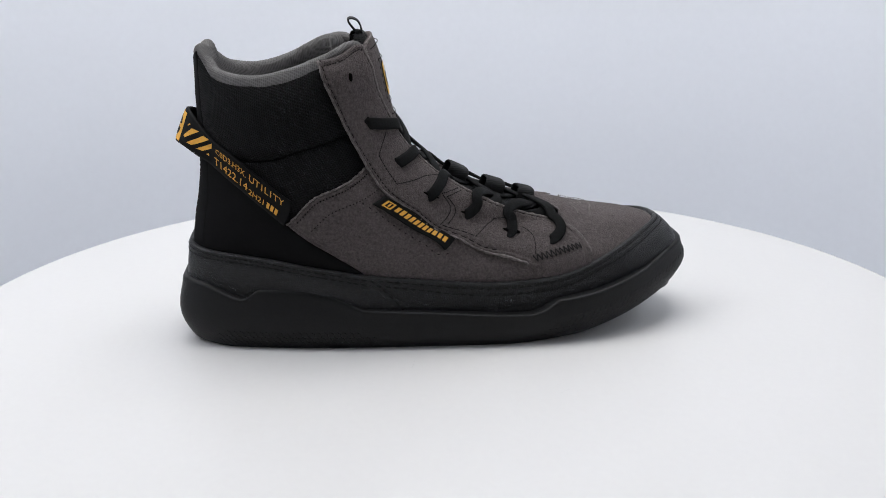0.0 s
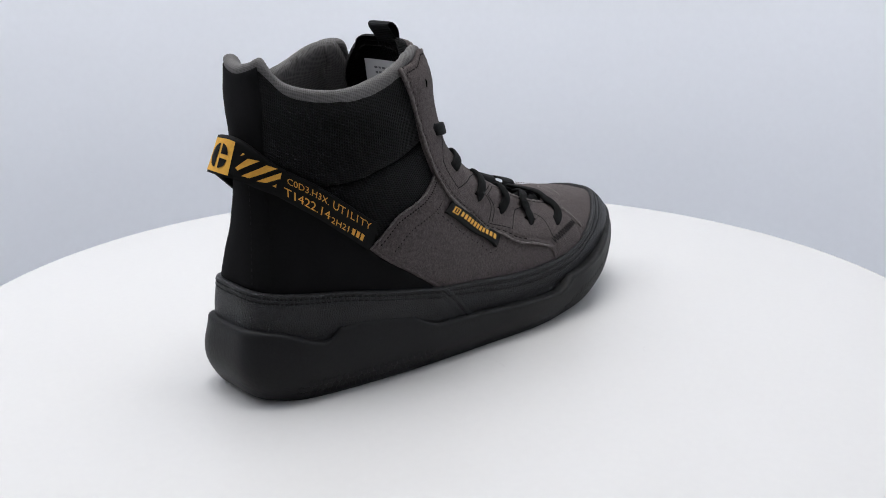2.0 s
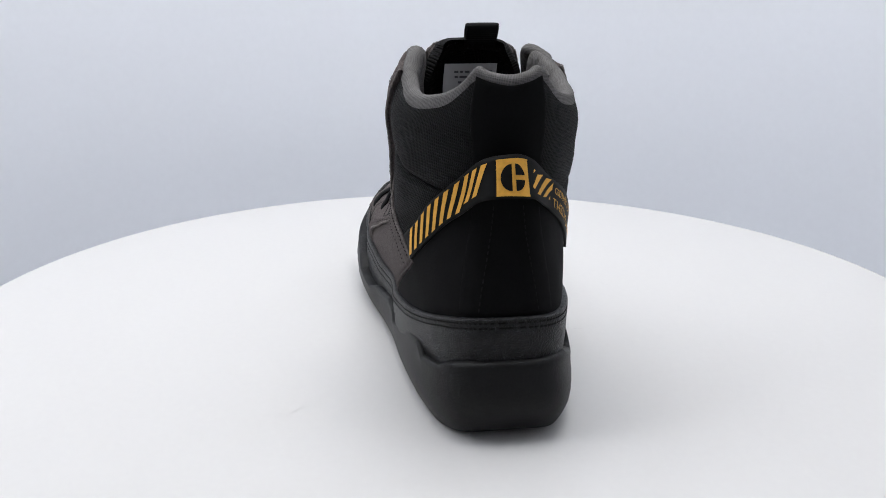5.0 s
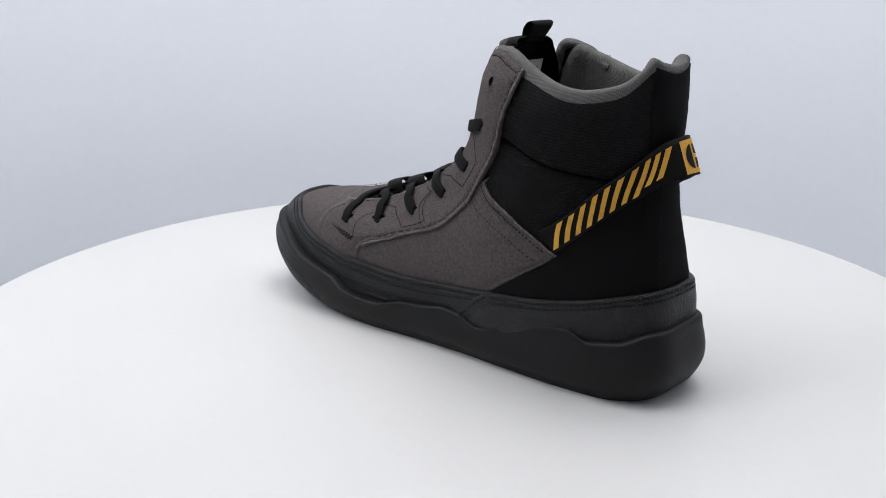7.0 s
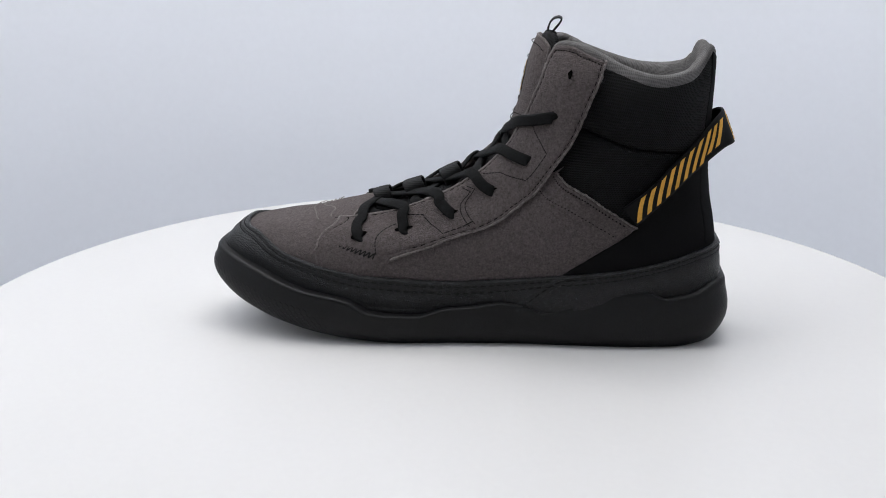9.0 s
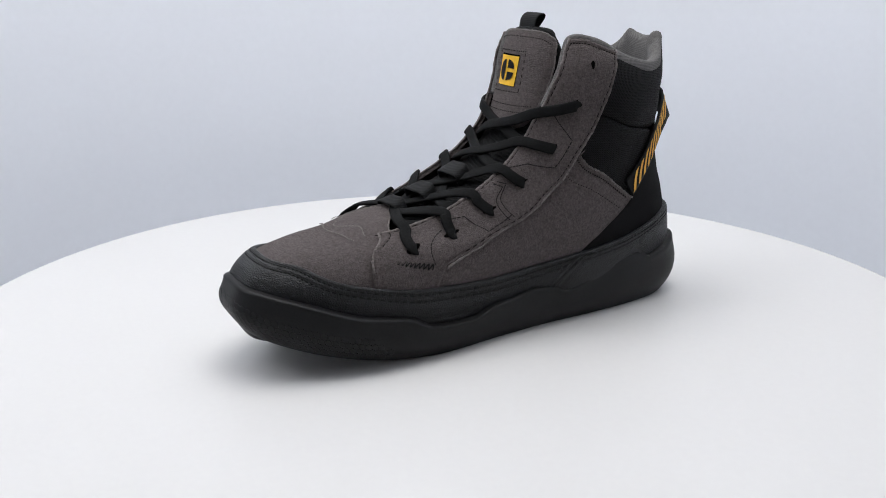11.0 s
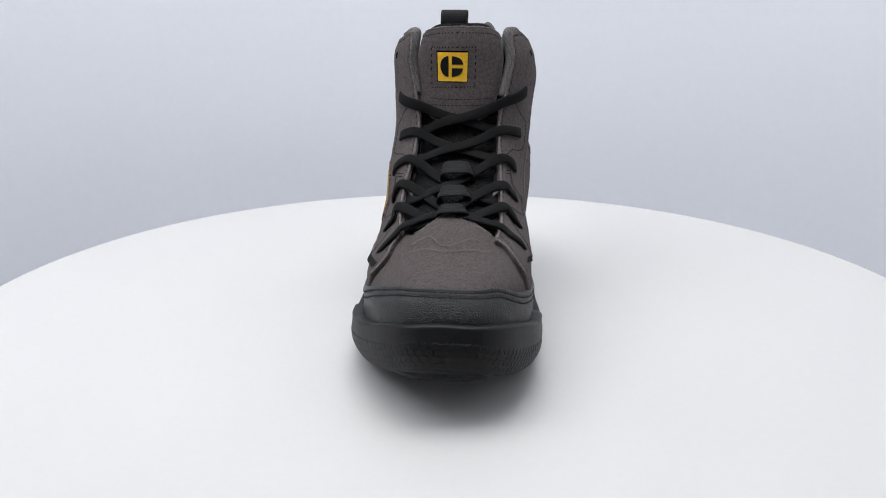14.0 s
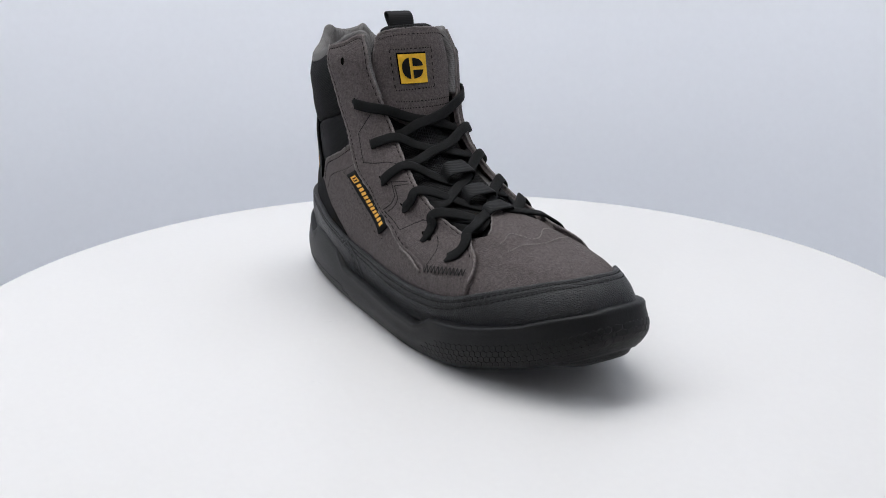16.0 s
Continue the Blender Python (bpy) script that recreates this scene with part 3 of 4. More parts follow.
    # seams
    mid = [p for p in RAND_TOP if -0.185 <= p[0] <= 0.20]
    stitching("stitching", [shifted(mid, -0.0022), shifted(mid, -0.0046)], 0.0045)
    stitching("stitching", [shifted(TOE_TOP, -0.0021), shifted(TOE_TOP, -0.0044)], 0.0033)
    stitching("stitching", [shifted(run([(0.2034, 1.25), (0.2333, 0.17)]), -0.0022), shifted(run([(-0.1875, 1.226), (-0.2175, 0.376)]), 0.0022)], 0.0045)
    stitching("stitching", [shifted(STAY_OUT[:-20], 0.0028), shifted(THROAT_OUT, 0.0028), shifted(run([(0.398, 9.42), (0.375, 9.40), (0.34, 9.12), (0.3008, 8.95)]), 0.0028), shifted(TIP_OUT[16:], 0.0028)], 0.0040, GREY_THREAD, out, r=0.00034)
    stitching("stitching", [shifted(STAY_IN[:-20], -0.0028), shifted(THROAT_IN, -0.0028), shifted(run([(0.630, 9.40), (0.66, 9.38), (0.69, 9.18), (0.7225, 8.95)]), -0.0028), shifted(TIP_IN[16:], -0.0028)], 0.0040, GREY_THREAD, inn, r=0.00034)
    # dark zigzag seams that frame the lace holes
    stitching("seam", [[(0.392, 7.18), (0.347, 6.5), (0.318, 5.33), (0.376, 5.62), (0.403, 5.60)], [(0.386, 4.98), (0.352, 4.85), (0.278, 3.2)], [(0.383, 4.88), (0.350, 4.72), (0.281, 3.12)], [(0.278, 3.15), (0.281, 2.37), (0.328, 3.28), (0.348, 3.30)], [(0.322, 2.52), (0.308, 1.36)]], 0.0045, THREAD, out, pitch=0.0025, length=0.0024, r=0.00032)
    stitching("seam", [[(0.626, 7.33), (0.6815, 6.5), (0.694, 5.5), (0.642, 5.80), (0.618, 5.68)], [(0.632, 5.10), (0.650, 5.0), (0.728, 3.2)], [(0.632, 5.0), (0.652, 4.88), (0.725, 3.12)], [(0.722, 3.35), (0.721, 2.57), (0.674, 3.48), (0.650, 3.42)], [(0.6745, 2.85), (0.694, 1.55)]], 0.0045, THREAD, inn, pitch=0.0025, length=0.0024, r=0.00032)
    stitching("bar_tack", [run([(0.3067, 1.33), (0.3460, 1.54)])], 0.0044, THREAD, out, pitch=0.0011, length=0.0036, r=0.00038, skew=3.2)
    stitching("bar_tack", [run([(0.6540, 1.87), (0.6940, 1.49)])], 0.0040, THREAD, inn, pitch=0.0011, length=0.0036, r=0.00038, skew=3.2)
    e = run([(0.300, 5.86), (0.2560, 5.20), (0.2008, 4.42), (0.168, 3.5)])
    i = run([(-0.28, 5.75), (-0.2500, 5.17), (-0.2042, 4.44), (-0.152, 3.3)])
    stitching("stitching", [shifted(e, 0.0012), shifted(e, 0.0085), shifted(i, -0.0012), shifted(i, -0.0085)], 0.0021, GREY_THREAD, r=0.00040, length=0.0017)
    stitching("stitching", [run([(0.248, 4.55), (0.2455, 3.2), (0.2465, 1.95), (0.258, 1.85)])], 0.0021, GREY_THREAD, r=0.00034, length=0.0014, pitch=0.0036)
    stitching("stitching", [run([(0.4158, 3.0), (0.47, 3.5), (0.5025, 3.28), (0.5508, 3.4), (0.5933, 2.98)]), run([(0.412, 2.75), (0.46, 3.1), (0.5025, 3.12), (0.5508, 3.05), (0.5953, 2.75)])], 0.0019, LIGHT_THREAD, r=0.00045)
    stitching("stitching", [run([(0.022, 2.4), (0.026, 5.6)]), run([(-0.022, 2.4), (-0.026, 5.6)])], 0.0022, THREAD, r=0.0003)
    return out, inn


eyestay_outer, eyestay_inner = build_upper()

HOLES_OUT = [(0.351, 8.55), (0.365, 7.40), (0.368, 6.22), (0.334, 4.80), (0.320, 3.72), (0.309, 2.40), (0.330, 1.88)]
HOLES_IN = [(0.669, 8.60), (0.655, 7.55), (0.659, 6.28), (0.673, 4.97), (0.692, 3.67), (0.690, 2.62), (0.671, 2.17)]


def build_tongue():
    base = panel("tongue", run([(0.40, 3.0), (0.385, 4.5), (0.41, 6.0), (0.402, 7.6), (0.405, 9.0), (0.43, 9.62), (0.47, 9.86), (0.515, 9.90), (0.56, 9.84), (0.598, 9.58), (0.617, 9.0), (0.612, 7.6), (0.605, 6.0), (0.63, 4.5), (0.61, 3.0)])[::-1],
                 KNIT, -0.0036, 0.0062, r=0.003, label="padded black textile tongue")
    rim = run([(0.424, 7.25), (0.413, 8.2), (0.420, 9.2), (0.432, 9.50), (0.47, 9.66), (0.515, 9.70), (0.56, 9.65), (0.592, 9.45), (0.599, 9.2), (0.594, 8.2), (0.577, 7.25)])
    patch = panel("tongue_patch", run([(0.424, 7.25), (0.413, 8.2), (0.420, 9.2), (0.432, 9.50), (0.47, 9.66), (0.515, 9.70), (0.56, 9.65), (0.592, 9.45), (0.599, 9.2), (0.594, 8.2), (0.577, 7.25), (0.54, 7.05), (0.50, 7.0), (0.46, 7.05), (0.424, 7.25)])[:-1][::-1],
                  SUEDE, -0.0008, 0.0026, frayed=0.0004, puff=0.0014, label="grey suede patch on the tongue", parent=base)
    stitching("stitching", [run([(0.428, 9.30), (0.47, 9.44), (0.515, 9.47), (0.56, 9.43), (0.590, 9.25)]), run([(0.45, 7.55), (0.57, 7.55)]), run([(0.45, 7.40), (0.57, 7.40)]),
                            run([(0.455, 8.98), (0.528, 9.0)]), run([(0.528, 9.0), (0.529, 7.86)]), run([(0.529, 7.86), (0.455, 7.82)]), run([(0.455, 7.82), (0.455, 8.98)])], 0.0010, GREY_THREAD, base, r=0.00036, length=0.0018)
    stitching("overlock", [run([(0.425, 8.3), (0.425, 9.0), (0.445, 9.50), (0.48, 9.66), (0.515, 9.70), (0.55, 9.66), (0.585, 9.45), (0.600, 9.0), (0.598, 8.3)])], -0.0104, GREY_THREAD, base, pitch=0.0030, length=0.0034, r=0.0010, skew=2.5)
    raw_edge(rim, -0.0012, patch, 0.0007)
    # badge: yellow square with a dark split disc, set into a cut-out
    a0, a1, v0, v1 = 0.4690, 0.5140, 7.99, 8.83

    def lay(flat, lift):
        return on_skin(np.stack([a0 + (a1 - a0) * flat[:, 0], v0 + (v1 - v0) * flat[:, 1]], 1) * FLAT, lift, 0.3)
    # black sheet under the badge paints the thin shade at its top and left
    shade_rim = [(-0.05, -0.01), (1.01, -0.01), (1.01, 1.06), (-0.05, 1.06)]
    flat, faces, _ = fill(even(shade_rim, 0.06), 0.1)
    part("badge_edge_shade", sheet(flat, faces, lambda q: lay(q, 0.0009)), SHADE_BLACK, patch)
    badge_shapes(patch, lay, 0.0012, 0.0016, BADGE)
    # pull loop on top
    t = np.linspace(0, 1, 26)
    mid = Vector(skin(np.array([0.512]), np.array([9.75]), -0.004)[0] + SHIFT)
    prof = np.stack([-0.0022 - 0.0042 * np.sin(np.pi * t) * np.cos(np.pi * t) * 1.4 - 0.0062 * np.sin(np.pi * t), -0.004 + 0.0135 * np.sin(np.pi * t) ** 0.7], 1)
    path = np.array([(mid.x + x, mid.y - 0.0095, mid.z + z) for x, z in prof])
    tan = np.gradient(path, axis=0)
    tan /= np.linalg.norm(tan, axis=1, keepdims=True)
    side = np.tile((0.0, 1.0, 0.0), (26, 1))
    part("pull_loop", sweep(path, side, np.cross(tan, side), 0.0175, 0.0011), WEBBING, base, "black webbing pull loop")
    # care label on the back of the tongue
    def inner(flat, lift):
        return on_skin(np.stack([0.462 + 0.098 * flat[:, 0], 7.4 + 1.75 * flat[:, 1]], 1) * FLAT, lift, 0.2)
    flat, faces, _ = fill(even([(0, 0), (1, 0), (1, 1), (0, 1)], 0.1), 0.1)
    label = part("care_label", sheet(flat, faces, lambda q: inner(q, -0.0093)), PAPER, base, "white printed care label inside the tongue")
    bm = bmesh.new()
    rng = random.Random(4)
    for k in range(9):
        y = 0.84 - k * 0.085
        x = 0.1
        while x < 0.62:
            w = rng.uniform(0.05, 0.16)
            c = inner(np.array([(x, y), (x + w, y), (x + w, y + 0.035), (x, y + 0.035)]), -0.0096)
            bm.faces.new([bm.verts.new(p) for p in c])
            x += w + 0.03
    part("print", bm, INK, label)
    return base


def badge_shapes(parent, lay, low, high, mat):
    """A yellow square with a dark disc that yellow bars split."""
    flat, faces, _ = fill(even([(0, 0), (1, 0), (1, 1), (0, 1)], 0.08), 0.12)
    part("badge", sheet(flat, faces, lambda q: lay(q, low)), mat, parent, "yellow square badge")
    t = np.linspace(0.5 * np.pi, 1.5 * np.pi, 24)
    left = [(0.45 + 0.33 * math.cos(k), 0.5 + 0.36 * math.sin(k)) for k in t]
    t = np.linspace(-0.5 * np.pi, -0.06 * np.pi, 12)
    low_right = [(0.56 + 0.30 * math.cos(k), 0.5 + 0.36 * math.sin(k)) for k in t] + [(0.56, 0.44)]
    up_right = [(x, 1 - y) for x, y in low_right][::-1]
    bm = bmesh.new()
    for shape in (left, low_right, up_right):
        flat, faces, _ = fill(even(shape, 0.05), 0.1)
        vs = [bm.verts.new(c) for c in lay(flat, high)]
        for f in faces:
            bm.faces.new([vs[i] for i in f])
    part("badge_print", bm, STRAP, parent)


tongue = build_tongue()


def ribbon(keys, width, thick, n=10):
    """A band along keys (ring turn, ring number, lift)."""
    k = np.array(run(keys, n))
    path = skin(k[:, 0], k[:, 1], k[:, 2]) + SHIFT
    up = skin(k[:, 0], k[:, 1], 0.001) - form(k[:, 0], k[:, 1])
    for _ in range(2):
        path[1:-1] = (path[:-2] + 2 * path[1:-1] + path[2:]) / 4
    _, s, u = frames_of(path, up)
    w = np.full(len(k), width)
    w[:4], w[-1] = width * np.array((0.35, 0.60, 0.80, 0.93)), width * 0.7
    return sweep(path, s, u, w, thick)


def build_laces():
    lace = tagged(new("lace"), "flat black shoelace laced criss-cross")
    lace.parent = shoe
    centre = [7.18, 6.42, 5.52, 4.76, 4.24, 3.85]
    brim_out, brim_in = (np.array(sorted(line, key=lambda p: p[1])) for line in (THROAT_OUT, THROAT_IN))
    for i in range(6):
        for own, other, sgn in ((HOLES_OUT, HOLES_IN, -1), (HOLES_IN, HOLES_OUT, 1)):
            a, v = own[i + 1]
            vc = centre[i]
            own_brim, far_brim = (brim_in, brim_out) if sgn > 0 else (brim_out, brim_in)
            ve = ((7.40, 6.55, 5.60, 4.62, 3.85, 3.20) if sgn > 0 else (7.32, 6.50, 5.56, 4.66, 3.88, 3.20))[i]
            edge = float(np.interp(ve, own_brim[:, 1], own_brim[:, 0]))
            over = (0.0026 if sgn > 0 else 0.0006) + (-0.0012, -0.0016, -0.0034, -0.0034, -0.0032, 0)[i]
            keys = [(a + sgn * 0.005, v - 0.04, 0.0026), (a, v, 0.0050), (a * 0.5 + edge * 0.5, v * 0.45 + ve * 0.55, 0.0064), (edge - sgn * 0.002, ve, 0.0056)]
            if i < 5:
                u = other[i + 2][1]
                vf = (0.5 * u + 0.5 * centre[i + 1]) if i < 4 else 3.95
                if i < 2:
                    vf = (6.66, 5.78)[i]
                far = float(np.interp(vf, far_brim[:, 1], far_brim[:, 0]))
                keys += [(0.508 + sgn * 0.045, vc * 0.75 + ve * 0.25, over + 0.0012), (0.508 - sgn * 0.02, vc + (vf - vc) * 0.35, over), (far * 0.8 + 0.508 * 0.2, vf + (vc - vf) * 0.12, 0.0), (far - sgn * 0.02, vf, -0.0005)]
            else:
                keys = keys[:2] + [(0.505 + sgn * 0.146, 2.62, 0.0058), (0.505 + sgn * 0.116, 3.25, 0.0050), (0.505 + sgn * 0.06, 3.95, 0.0022), (0.505 + sgn * 0.012, 4.30, 0.0008)]
            part("lace_run", ribbon(keys, 0.0066, 0.0021), LACE, lace)
    # webbing keepers on the tongue
    for v, w in ((5.52, 0.0125), (4.78, 0.0125), (4.28, 0.0105)):
        keys = [(0.487, v, -0.0035), (0.4885, v, 0.0020), (0.496, v, 0.0042), (0.512, v, 0.0046), (0.528, v, 0.0042), (0.5355, v, 0.0020), (0.537, v, -0.0035)]
        k = np.array(run(keys, 6))
        path = skin(k[:, 0], k[:, 1], k[:, 2]) + SHIFT
        up = skin(k[:, 0], k[:, 1], 0.001) - form(k[:, 0], k[:, 1])
        _, s, u = frames_of(path, up)
        part("lace_keeper", sweep(path, s, u, w, 0.0016), WEBBING, tongue, "black webbing lace keeper")
    # punched top holes: flat black discs, the shade inside is painted
    for (a, v), stay in ((HOLES_OUT[0], eyestay_outer), (HOLES_IN[0], eyestay_inner)):
        t = np.linspace(0, 2 * np.pi, 18, endpoint=False)
        c = np.stack([a * FLAT[0] + 0.0022 * np.cos(t), v * FLAT[1] + 0.0013 * np.sin(t)], 1)
        bm = bmesh.new()
        bm.faces.new([bm.verts.new(p) for p in on_skin(c, 0.0049)])
        part("lace_hole", bm, SHADE_BLACK, stay)
    # lower lace holes, likewise discs in the colour of their inner shade
    for holes, stay in ((HOLES_OUT, eyestay_outer), (HOLES_IN, eyestay_inner)):
        for a, v in holes[1:]:
            t = np.linspace(0, 2 * np.pi, 16, endpoint=False)
            c = np.stack([a * FLAT[0] + 0.0026 * np.cos(t), v * FLAT[1] + 0.0026 * np.sin(t)], 1)
            bm = bmesh.new()
            bm.faces.new([bm.verts.new(p) for p in on_skin(c, 0.0048)])
            part("lace_hole", bm, SHADE_BLACK, stay)


build_laces()

# printed strap that loops behind the heel: its upper and lower edge from the outer end to the inner end (ring turn, ring number, lift)
STRAP_TOP = [(0.178, 4.38, 0.0032), (0.160, 5.15, 0.0031), (0.131, 5.82, 0.0030), (0.085, 6.30, 0.0030), (0.060, 6.60, 0.0036), (0.035, 6.90, 0.0054), (0.012, 7.06, 0.0074), (-0.010, 7.07, 0.0084), (-0.030, 7.02, 0.0082), (-0.050, 6.86, 0.0066), (-0.075, 6.50, 0.0046), (-0.110, 5.95, 0.0038), (-0.132, 5.45, 0.0036), (-0.148, 4.78, 0.0034), (-0.165, 4.05, 0.0032)]
STRAP_LOW = [(0.156, 3.33, 0.0032), (0.138, 4.03, 0.0031), (0.114, 4.75, 0.0030), (0.080, 5.30, 0.0036), (0.052, 5.58, 0.0072), (0.030, 5.85, 0.0118), (0.012, 5.95, 0.0148), (-0.010, 6.00, 0.0162), (-0.026, 5.97, 0.0158), (-0.042, 5.80, 0.0118), (-0.068, 5.33, 0.0062), (-0.092, 4.95, 0.0042), (-0.110, 4.45, 0.0036), (-0.125, 3.95, 0.0034), (-0.1435, 3.28, 0.0032)]
_top, _low = np.array(run(STRAP_TOP, 16)), np.array(run(STRAP_LOW, 16))


def strap_at(s, w, lift=0.0):
    """Point of the strap: s 0..1 along it, w 0 at the lower to 1 at the upper edge."""
    s, w = np.asarray(s, float), np.asarray(w, float)
    k = np.linspace(0, 1, len(_top))
    c = [np.interp(s, k, _low[:, j]) * (1 - w) + np.interp(s, k, _top[:, j]) * w for j in range(3)]
    return skin(c[0], c[1], c[2] + lift) + SHIFT


_s = np.linspace(0, 1, 400)
_mid = strap_at(_s, 0.5 + 0 * _s)
_arc = np.concatenate([[0], np.cumsum(np.linalg.norm(np.diff(_mid, axis=0), axis=1))])
STRAP_LONG = _arc[-1]
_heel = float(np.interp(0.5, _s, _arc))
STRAP_WIDE = 0.0165


def on_strap(q, lift):
    """q: metres from the heel's middle towards the outer side, and metres up from the strap's lower edge."""
    return strap_at(np.interp(_heel - q[:, 0], _arc, _s), q[:, 1] / STRAP_WIDE, lift)


def writing(text, size, x0, x1, y, place, mat, parent):
    """Letters as flat meshes laid on a surface, stretched to fit from x0 to x1."""
    cu = bpy.data.curves.new("lettering", "FONT")
    cu.body, cu.size, cu.resolution_u = text, size, 2
    ob = new("lettering", cu)
    me = bpy.data.meshes.new_from_object(ob.evaluated_get(bpy.context.evaluated_depsgraph_get()))
    bpy.data.objects.remove(ob)
    bm = bmesh.new()
    bm.from_mesh(me)
    bpy.data.meshes.remove(me)
    bmesh.ops.triangulate(bm, faces=bm.faces[:])
    bmesh.ops.subdivide_edges(bm, edges=[e for e in bm.edges if e.calc_length() > 0.0025], cuts=1)
    q = np.array([(v.co.x, v.co.y) for v in bm.verts])
    lo, hi = q[:, 0].min(), q[:, 0].max()
    q = np.stack([x0 + (q[:, 0] - lo) * (x1 - x0) / (hi - lo), y + q[:, 1]], 1)
    for v, c in zip(bm.verts, place(q)):
        v.co = c
    return part("lettering", bm, mat, parent)


def build_strap():
    s, w = np.meshgrid(np.linspace(0, 1, 120), np.linspace(0, 1, 9), indexing="ij")
    outer, inner = strap_at(s, w), strap_at(s, w, -0.0014)
    ring = np.concatenate([outer, inner[:, ::-1]], 1)
    bm = grid_mesh(ring.transpose(1, 0, 2), True)
    bmesh.ops.recalc_face_normals(bm, faces=bm.faces[:])
    strap = part("heel_strap", bm, STRAP, shoe, "black strap printed in yellow looped behind the heel")
    up = 0.0004

    def lay(flat, lift):
        return on_strap(np.stack([-0.0046 + 0.0156 * flat[:, 0], 0.0012 + 0.0141 * flat[:, 1]], 1), up + lift)
    badge_shapes(strap, lay, 0.0, 0.00025, YELLOW)

    def bars(shapes, name="stripe", mat=None):
        for shape in shapes:
            flat, faces, _ = fill(even(shape, 0.0015), 0.002)
            part(name, sheet(flat, faces, lambda q: on_strap(q, up)), mat or YELLOW, strap)

    # slanted stripes beside the badge, and along the whole inner side
    bars([[(0.0150, 0.0108), (0.0172, 0.0126), (0.0160, 0.0128)], [(0.0138, 0.0054), (0.0152, 0.0046), (0.0258, 0.0139), (0.0190, 0.0115)],
          [(0.0174, 0.0030), (0.0214, 0.0036), (0.0364, 0.0156), (0.0299, 0.0140)], [(0.0251, 0.0038), (0.0299, 0.0050), (0.0378, 0.0112), (0.0386, 0.0148)],
          [(0.0330, 0.0048), (0.0350, 0.0048), (0.0354, 0.0070)]])
    rows = [[(-0.0840 + k * 0.0076 - 0.0019, 0.0016), (-0.0840 + k * 0.0076 + 0.0017, 0.0016), (-0.0745 + k * 0.0073 + 0.0019, 0.0152), (-0.0745 + k * 0.0073 - 0.0017, 0.0152)] for k in range(8)]
    rows += [[(x - 0.0018, 0.0040), (x + 0.0016, 0.0040), (x + 0.0092, 0.0148), (x + 0.0056, 0.0148)] for x in (-0.0242, -0.0180)]
    bars(rows)
    place = lambda q: on_strap(q, up)
    writing("C0D3.H3X.", 0.0050, 0.0415, 0.0645, 0.0103, place, YELLOW, strap)
    writing("UT1L1TY", 0.0062, 0.0670, 0.0912, 0.0101, place, YELLOW, strap)
    writing("T1422.14", 0.0066, 0.0396, 0.0664, 0.0031, place, YELLOW, strap)
    writing("2H21", 0.0048, 0.0675, 0.0785, 0.0023, place, YELLOW, strap)
    bars([[(x, 0.0023), (x + 0.0020, 0.0023), (x + 0.0020, 0.0058), (x, 0.0058)] for x in (0.0806, 0.0836, 0.0866)], "print_bar")
    return strap


build_strap()


def build_side_label():
    corners = np.array([(0.2555, 4.42), (0.2535, 2.02), (0.2675, 2.42), (0.2830, 4.82)])

    def lay(flat, lift):
        x, y = flat[:, :1], flat[:, 1:]
        c = (corners[0] * (1 - x) + corners[1] * x) * (1 - y) + (corners[3] * (1 - x) + corners[2] * x) * y
        return on_skin(c * FLAT, lift, 0.3)
    flat, faces, _ = fill(even([(0, 0), (1, 0), (1, 1), (0, 1)], 0.05), 0.07)
    bm = sheet(flat, faces, lambda q: lay(q, 0.0042))
    edge = [e for e in bm.edges if len(e.link_faces) == 1]
    low = bmesh.ops.extrude_edge_only(bm, edges=edge)["geom"]
    vs = [v for v in low if isinstance(v, bmesh.types.BMVert)]
    base = lay(np.array([(0.5, 0.5)]), 0.0042)[0] - lay(np.array([(0.5, 0.5)]), 0.0025)[0]
    for v in vs:
        v.co -= Vector(base)
    tag = part("side_label", bm, STRAP, shoe, "black woven label with yellow marks")
    bm = bmesh.new()
    for x0, x1 in [(0.20 + k * 0.068, 0.20 + k * 0.068 + 0.046) for k in range(11)]:
        flat, faces, _ = fill(even([(x0, 0.30), (x1, 0.30), (x1, 0.70), (x0, 0.70)], 0.03), 0.05)
        vv = [bm.verts.new(c) for c in lay(flat, 0.0044)]
        for f in faces:
            bm.faces.new([vv[i] for i in f])
    part("print_bar", bm, YELLOW, tag)
    bm = bmesh.new()
    for shape in ([(0.06, 0.22), (0.165, 0.22), (0.165, 0.30), (0.06, 0.30)], [(0.06, 0.70), (0.165, 0.70), (0.165, 0.78), (0.06, 0.78)], [(0.06, 0.30), (0.085, 0.30), (0.085, 0.70), (0.06, 0.70)],
                  [(0.145, 0.30), (0.165, 0.30), (0.165, 0.70), (0.145, 0.70)], [(0.105, 0.36), (0.125, 0.36), (0.125, 0.64), (0.105, 0.64)]):
        flat, faces, _ = fill(even(shape, 0.03), 0.05)
        vv = [bm.verts.new(c) for c in lay(flat, 0.0044)]
        for f in faces:
            bm.faces.new([vv[i] for i in f])
    part("badge", bm, YELLOW, tag)


build_side_label()

WALL_A = (0, 0.031, 0.069, 0.0965, 0.111, 0.117, 0.1245, 0.161, 0.18, 0.1915, 0.199, 0.236, 0.274, 0.302, 0.31, 0.319, 0.351, 0.3975, 0.42, 0.444, 0.5, 0.55, 0.61, 0.648, 0.674, 0.682, 0.6935, 0.7065, 0.727, 0.741, 0.757, 0.774, 0.789, 0.799, 0.8065, 0.8215, 0.839, 0.8735, 0.889, 0.924, 0.9475, 0.97, 1)
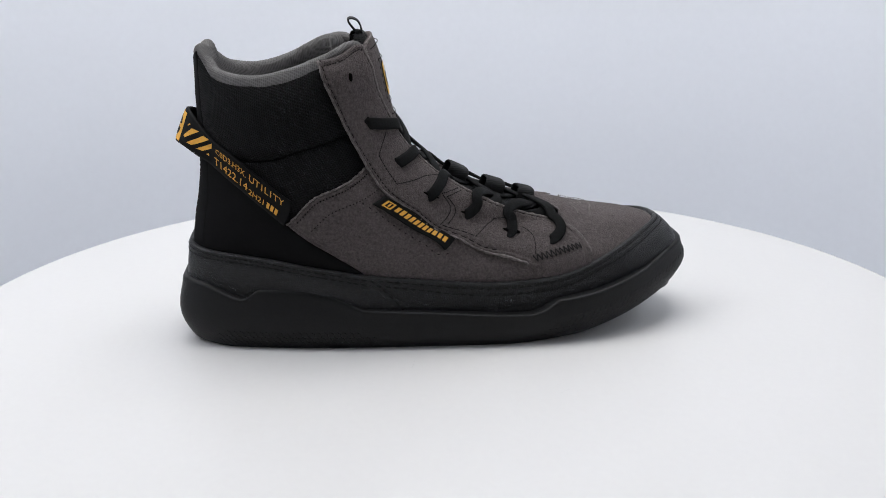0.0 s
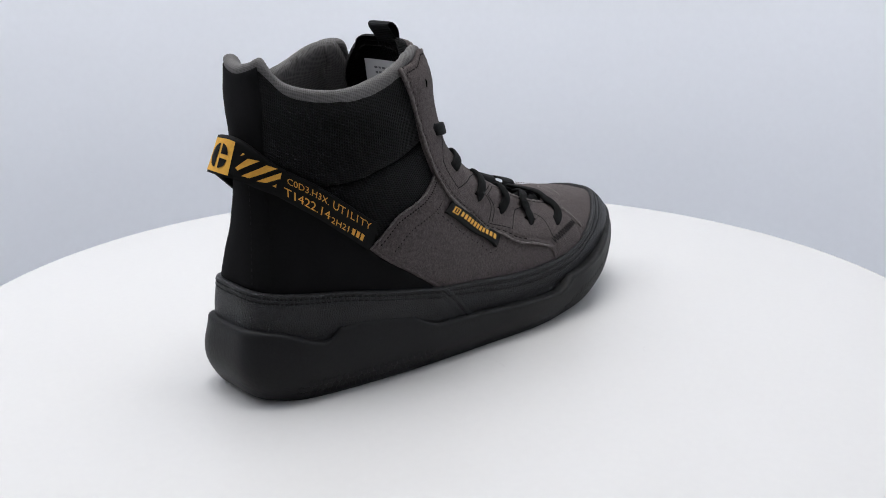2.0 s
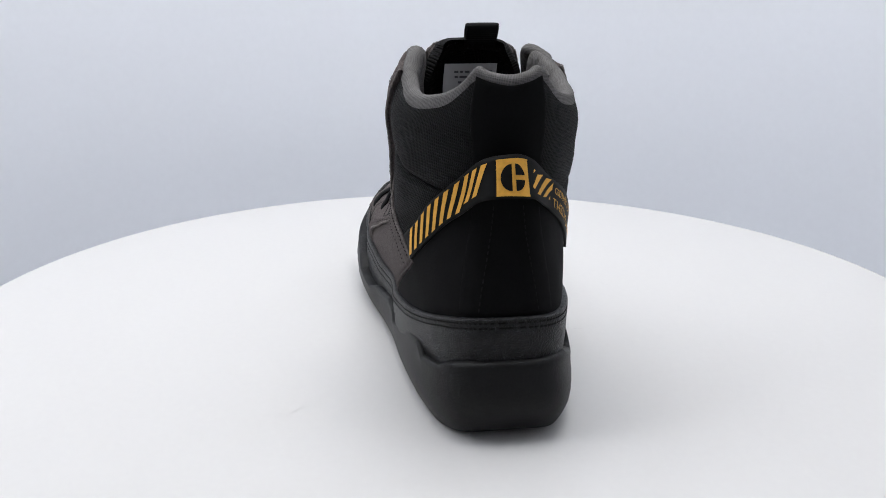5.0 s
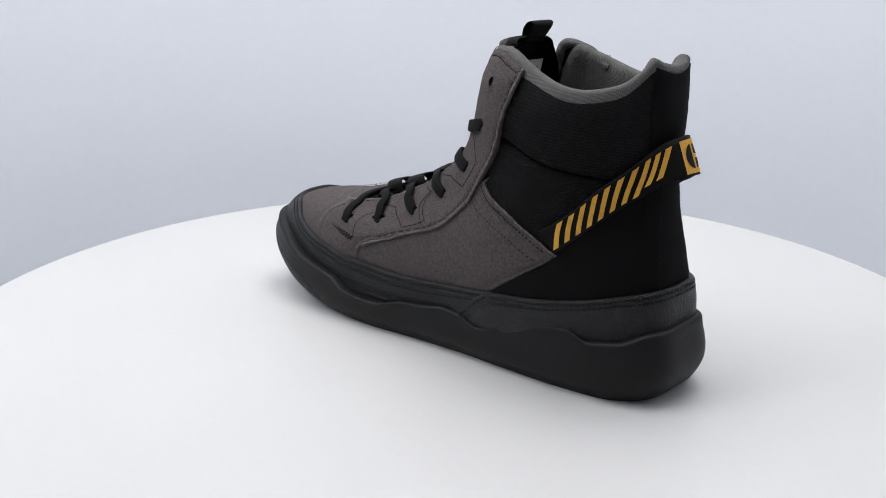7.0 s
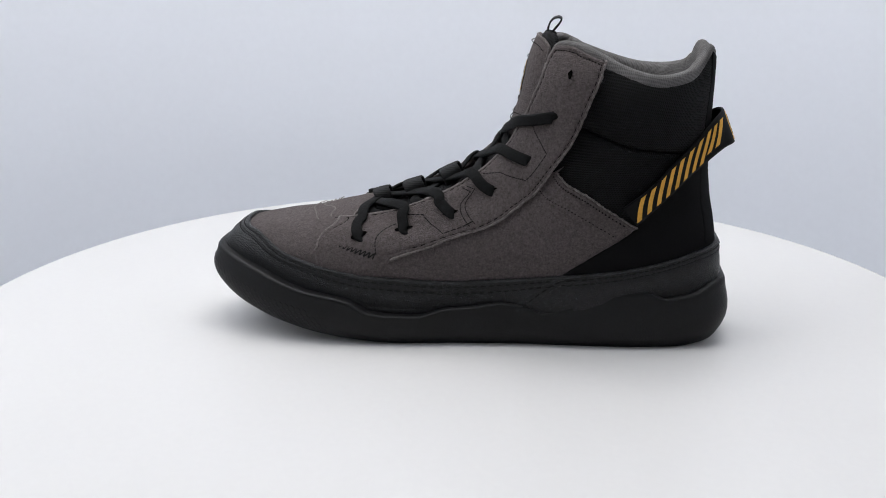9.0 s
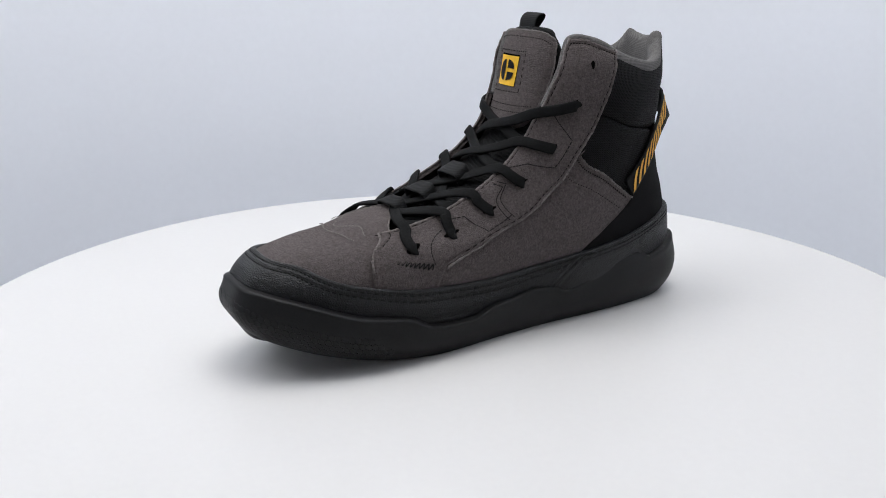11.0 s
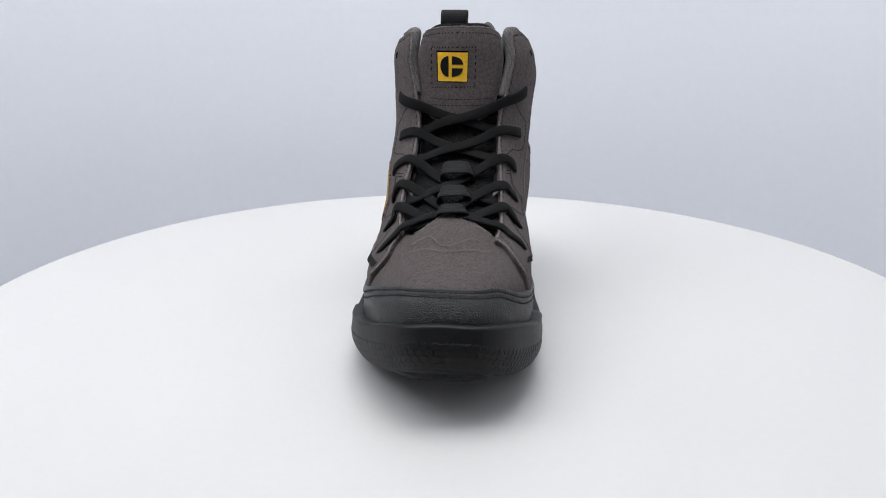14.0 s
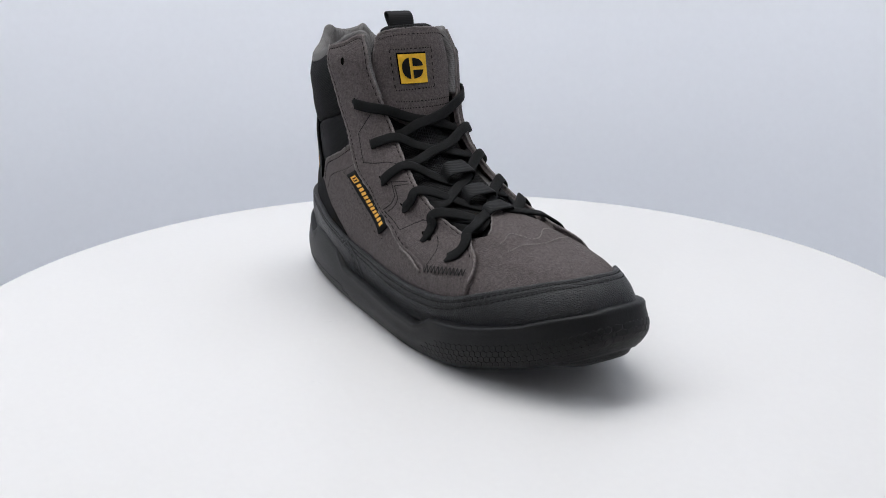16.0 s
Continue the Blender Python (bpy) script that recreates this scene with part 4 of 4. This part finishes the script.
WALL_H = (1.18, 1.19, 1.125, 0.97, 0.9, 0.93, 1.07, 1.14, 1.12, 0.96, 0.855, 0.8, 0.715, 0.68, 0.75, 0.92, 0.885, 0.93, 1.04, 1.12, 1.24, 1.17, 1.03, 0.92, 0.92, 0.89, 0.7, 0.65, 0.64, 0.79, 0.83, 0.92, 0.878, 0.73, 0.76, 0.936, 1.03, 1.04, 0.9, 0.975, 1.11, 1.17, 1.18)


def build_sole():
    a = np.linspace(0, 1, 720, endpoint=False)
    top = np.interp(a, WALL_A, WALL_H)
    rows = [sole(a, 0 * a, -0.016), sole(a, 0 * a, -0.003)]
    rows += [sole(a, top * t) for t in (0.0, 0.05, 0.12, 0.2, 0.3, 0.42, 0.55, 0.68, 0.8)]
    rows += [sole(a, top * 0.88, 0.0003), sole(a, top * 0.94, 0.0007), sole(a, top * 0.975, 0.0005), sole(a, top * 0.995, -0.0003), sole(a, top, -0.0014), sole(a, top, -0.0055), sole(a, top * 0.98, -0.011), sole(a, top * 0.8, -0.013)]
    rows[0][:, 2], rows[1][:, 2] = rise(rows[0][:, 0]), rise(rows[1][:, 0])
    bm = grid_mesh(np.stack(rows, 1) + SHIFT, True)
    bm.verts.ensure_lookup_table()
    bm.faces.new([bm.verts[i * len(rows)] for i in range(720)][::-1])
    bmesh.ops.recalc_face_normals(bm, faces=bm.faces[:])
    s = part("outsole", bm, RUBBER, shoe, "thick black rubber cup sole")
    # moulded hexagons on the wall
    bm = bmesh.new()
    size = 0.0022

    def speed(a):
        return float(np.linalg.norm(sole(np.array([a + 0.002]), np.array([0.4])) - sole(np.array([a - 0.002]), np.array([0.4])))) / 0.004

    def tall(a):
        x = sole(np.array([a]), np.array([0.4]))[0, 0]
        return float(sole_top(x) - rise(x))

    def cell(a, y):
        v, h = speed(a), tall(a)
        out = []
        for lift, k in ((0.0000, 1.0), (0.0003, 0.86)):
            t = np.linspace(0, 2 * np.pi, 6, endpoint=False) + np.pi / 6
            out.append(sole(a + size * k * np.cos(t) / v, np.maximum((y + size * k * np.sin(t)) / h, 0.0), lift) + SHIFT)
        lo, hi = ([bm.verts.new(c) for c in r] for r in out)
        bm.faces.new(hi)
        for i in range(6):
            bm.faces.new((lo[i], lo[(i + 1) % 6], hi[(i + 1) % 6], hi[i]))
    for a0, a1, low, high in ((0.085, 0.205, 0.0036, 0.0130), (0.310, 0.665, 0.0034, 0.0150)):
        for j in range(8):
            y = low + j * size * 1.5
            if y > high:
                break
            a, i = a0, 0
            while a < a1:
                v = speed(a)
                fade = min(a - a0, a1 - a) * v / 0.025
                shift = size * 0.87 / v if j % 2 else 0.0
                if y < low + (high - low) * min(1, 0.4 + fade):
                    cell(a + shift, y)
                a += size * 1.74 / v
    bmesh.ops.recalc_face_normals(bm, faces=bm.faces[:])
    tagged(part("hexagon_relief", bm, RUBBER, s, smooth=False), kind="stuff")


build_sole()


# ---- the turn ----
def motions():
    wobble = {1.0: 0.3, 1.5: 0.25, 2.0: 0.05, 2.5: -0.12, 3.0: -0.25, 3.5: -0.45, 4.0: -0.4, 4.5: -0.2, 7.0: 0.15, 7.5: 0.13, 8.0: 0.15, 8.5: 0.2, 9.0: 0.1,
              11.5: -0.2, 12.0: -0.25, 12.5: -0.1, 16.0: 0.15}
    rows = []
    for i in range(33):
        t = i * 0.5
        turn = 18.407 * t + float(np.interp(t, [0.0] + list(wobble), [0.15] + list(wobble.values())))
        rows.append((t, turn))
    walk(turntable, [(t, pose(0, 0, 0, 0, 0, r)) for t, r in rows])
    walk(shoe, [(t, pose(0, 0, 0, 0, 0, r + 7)) for t, r in rows])


motions()
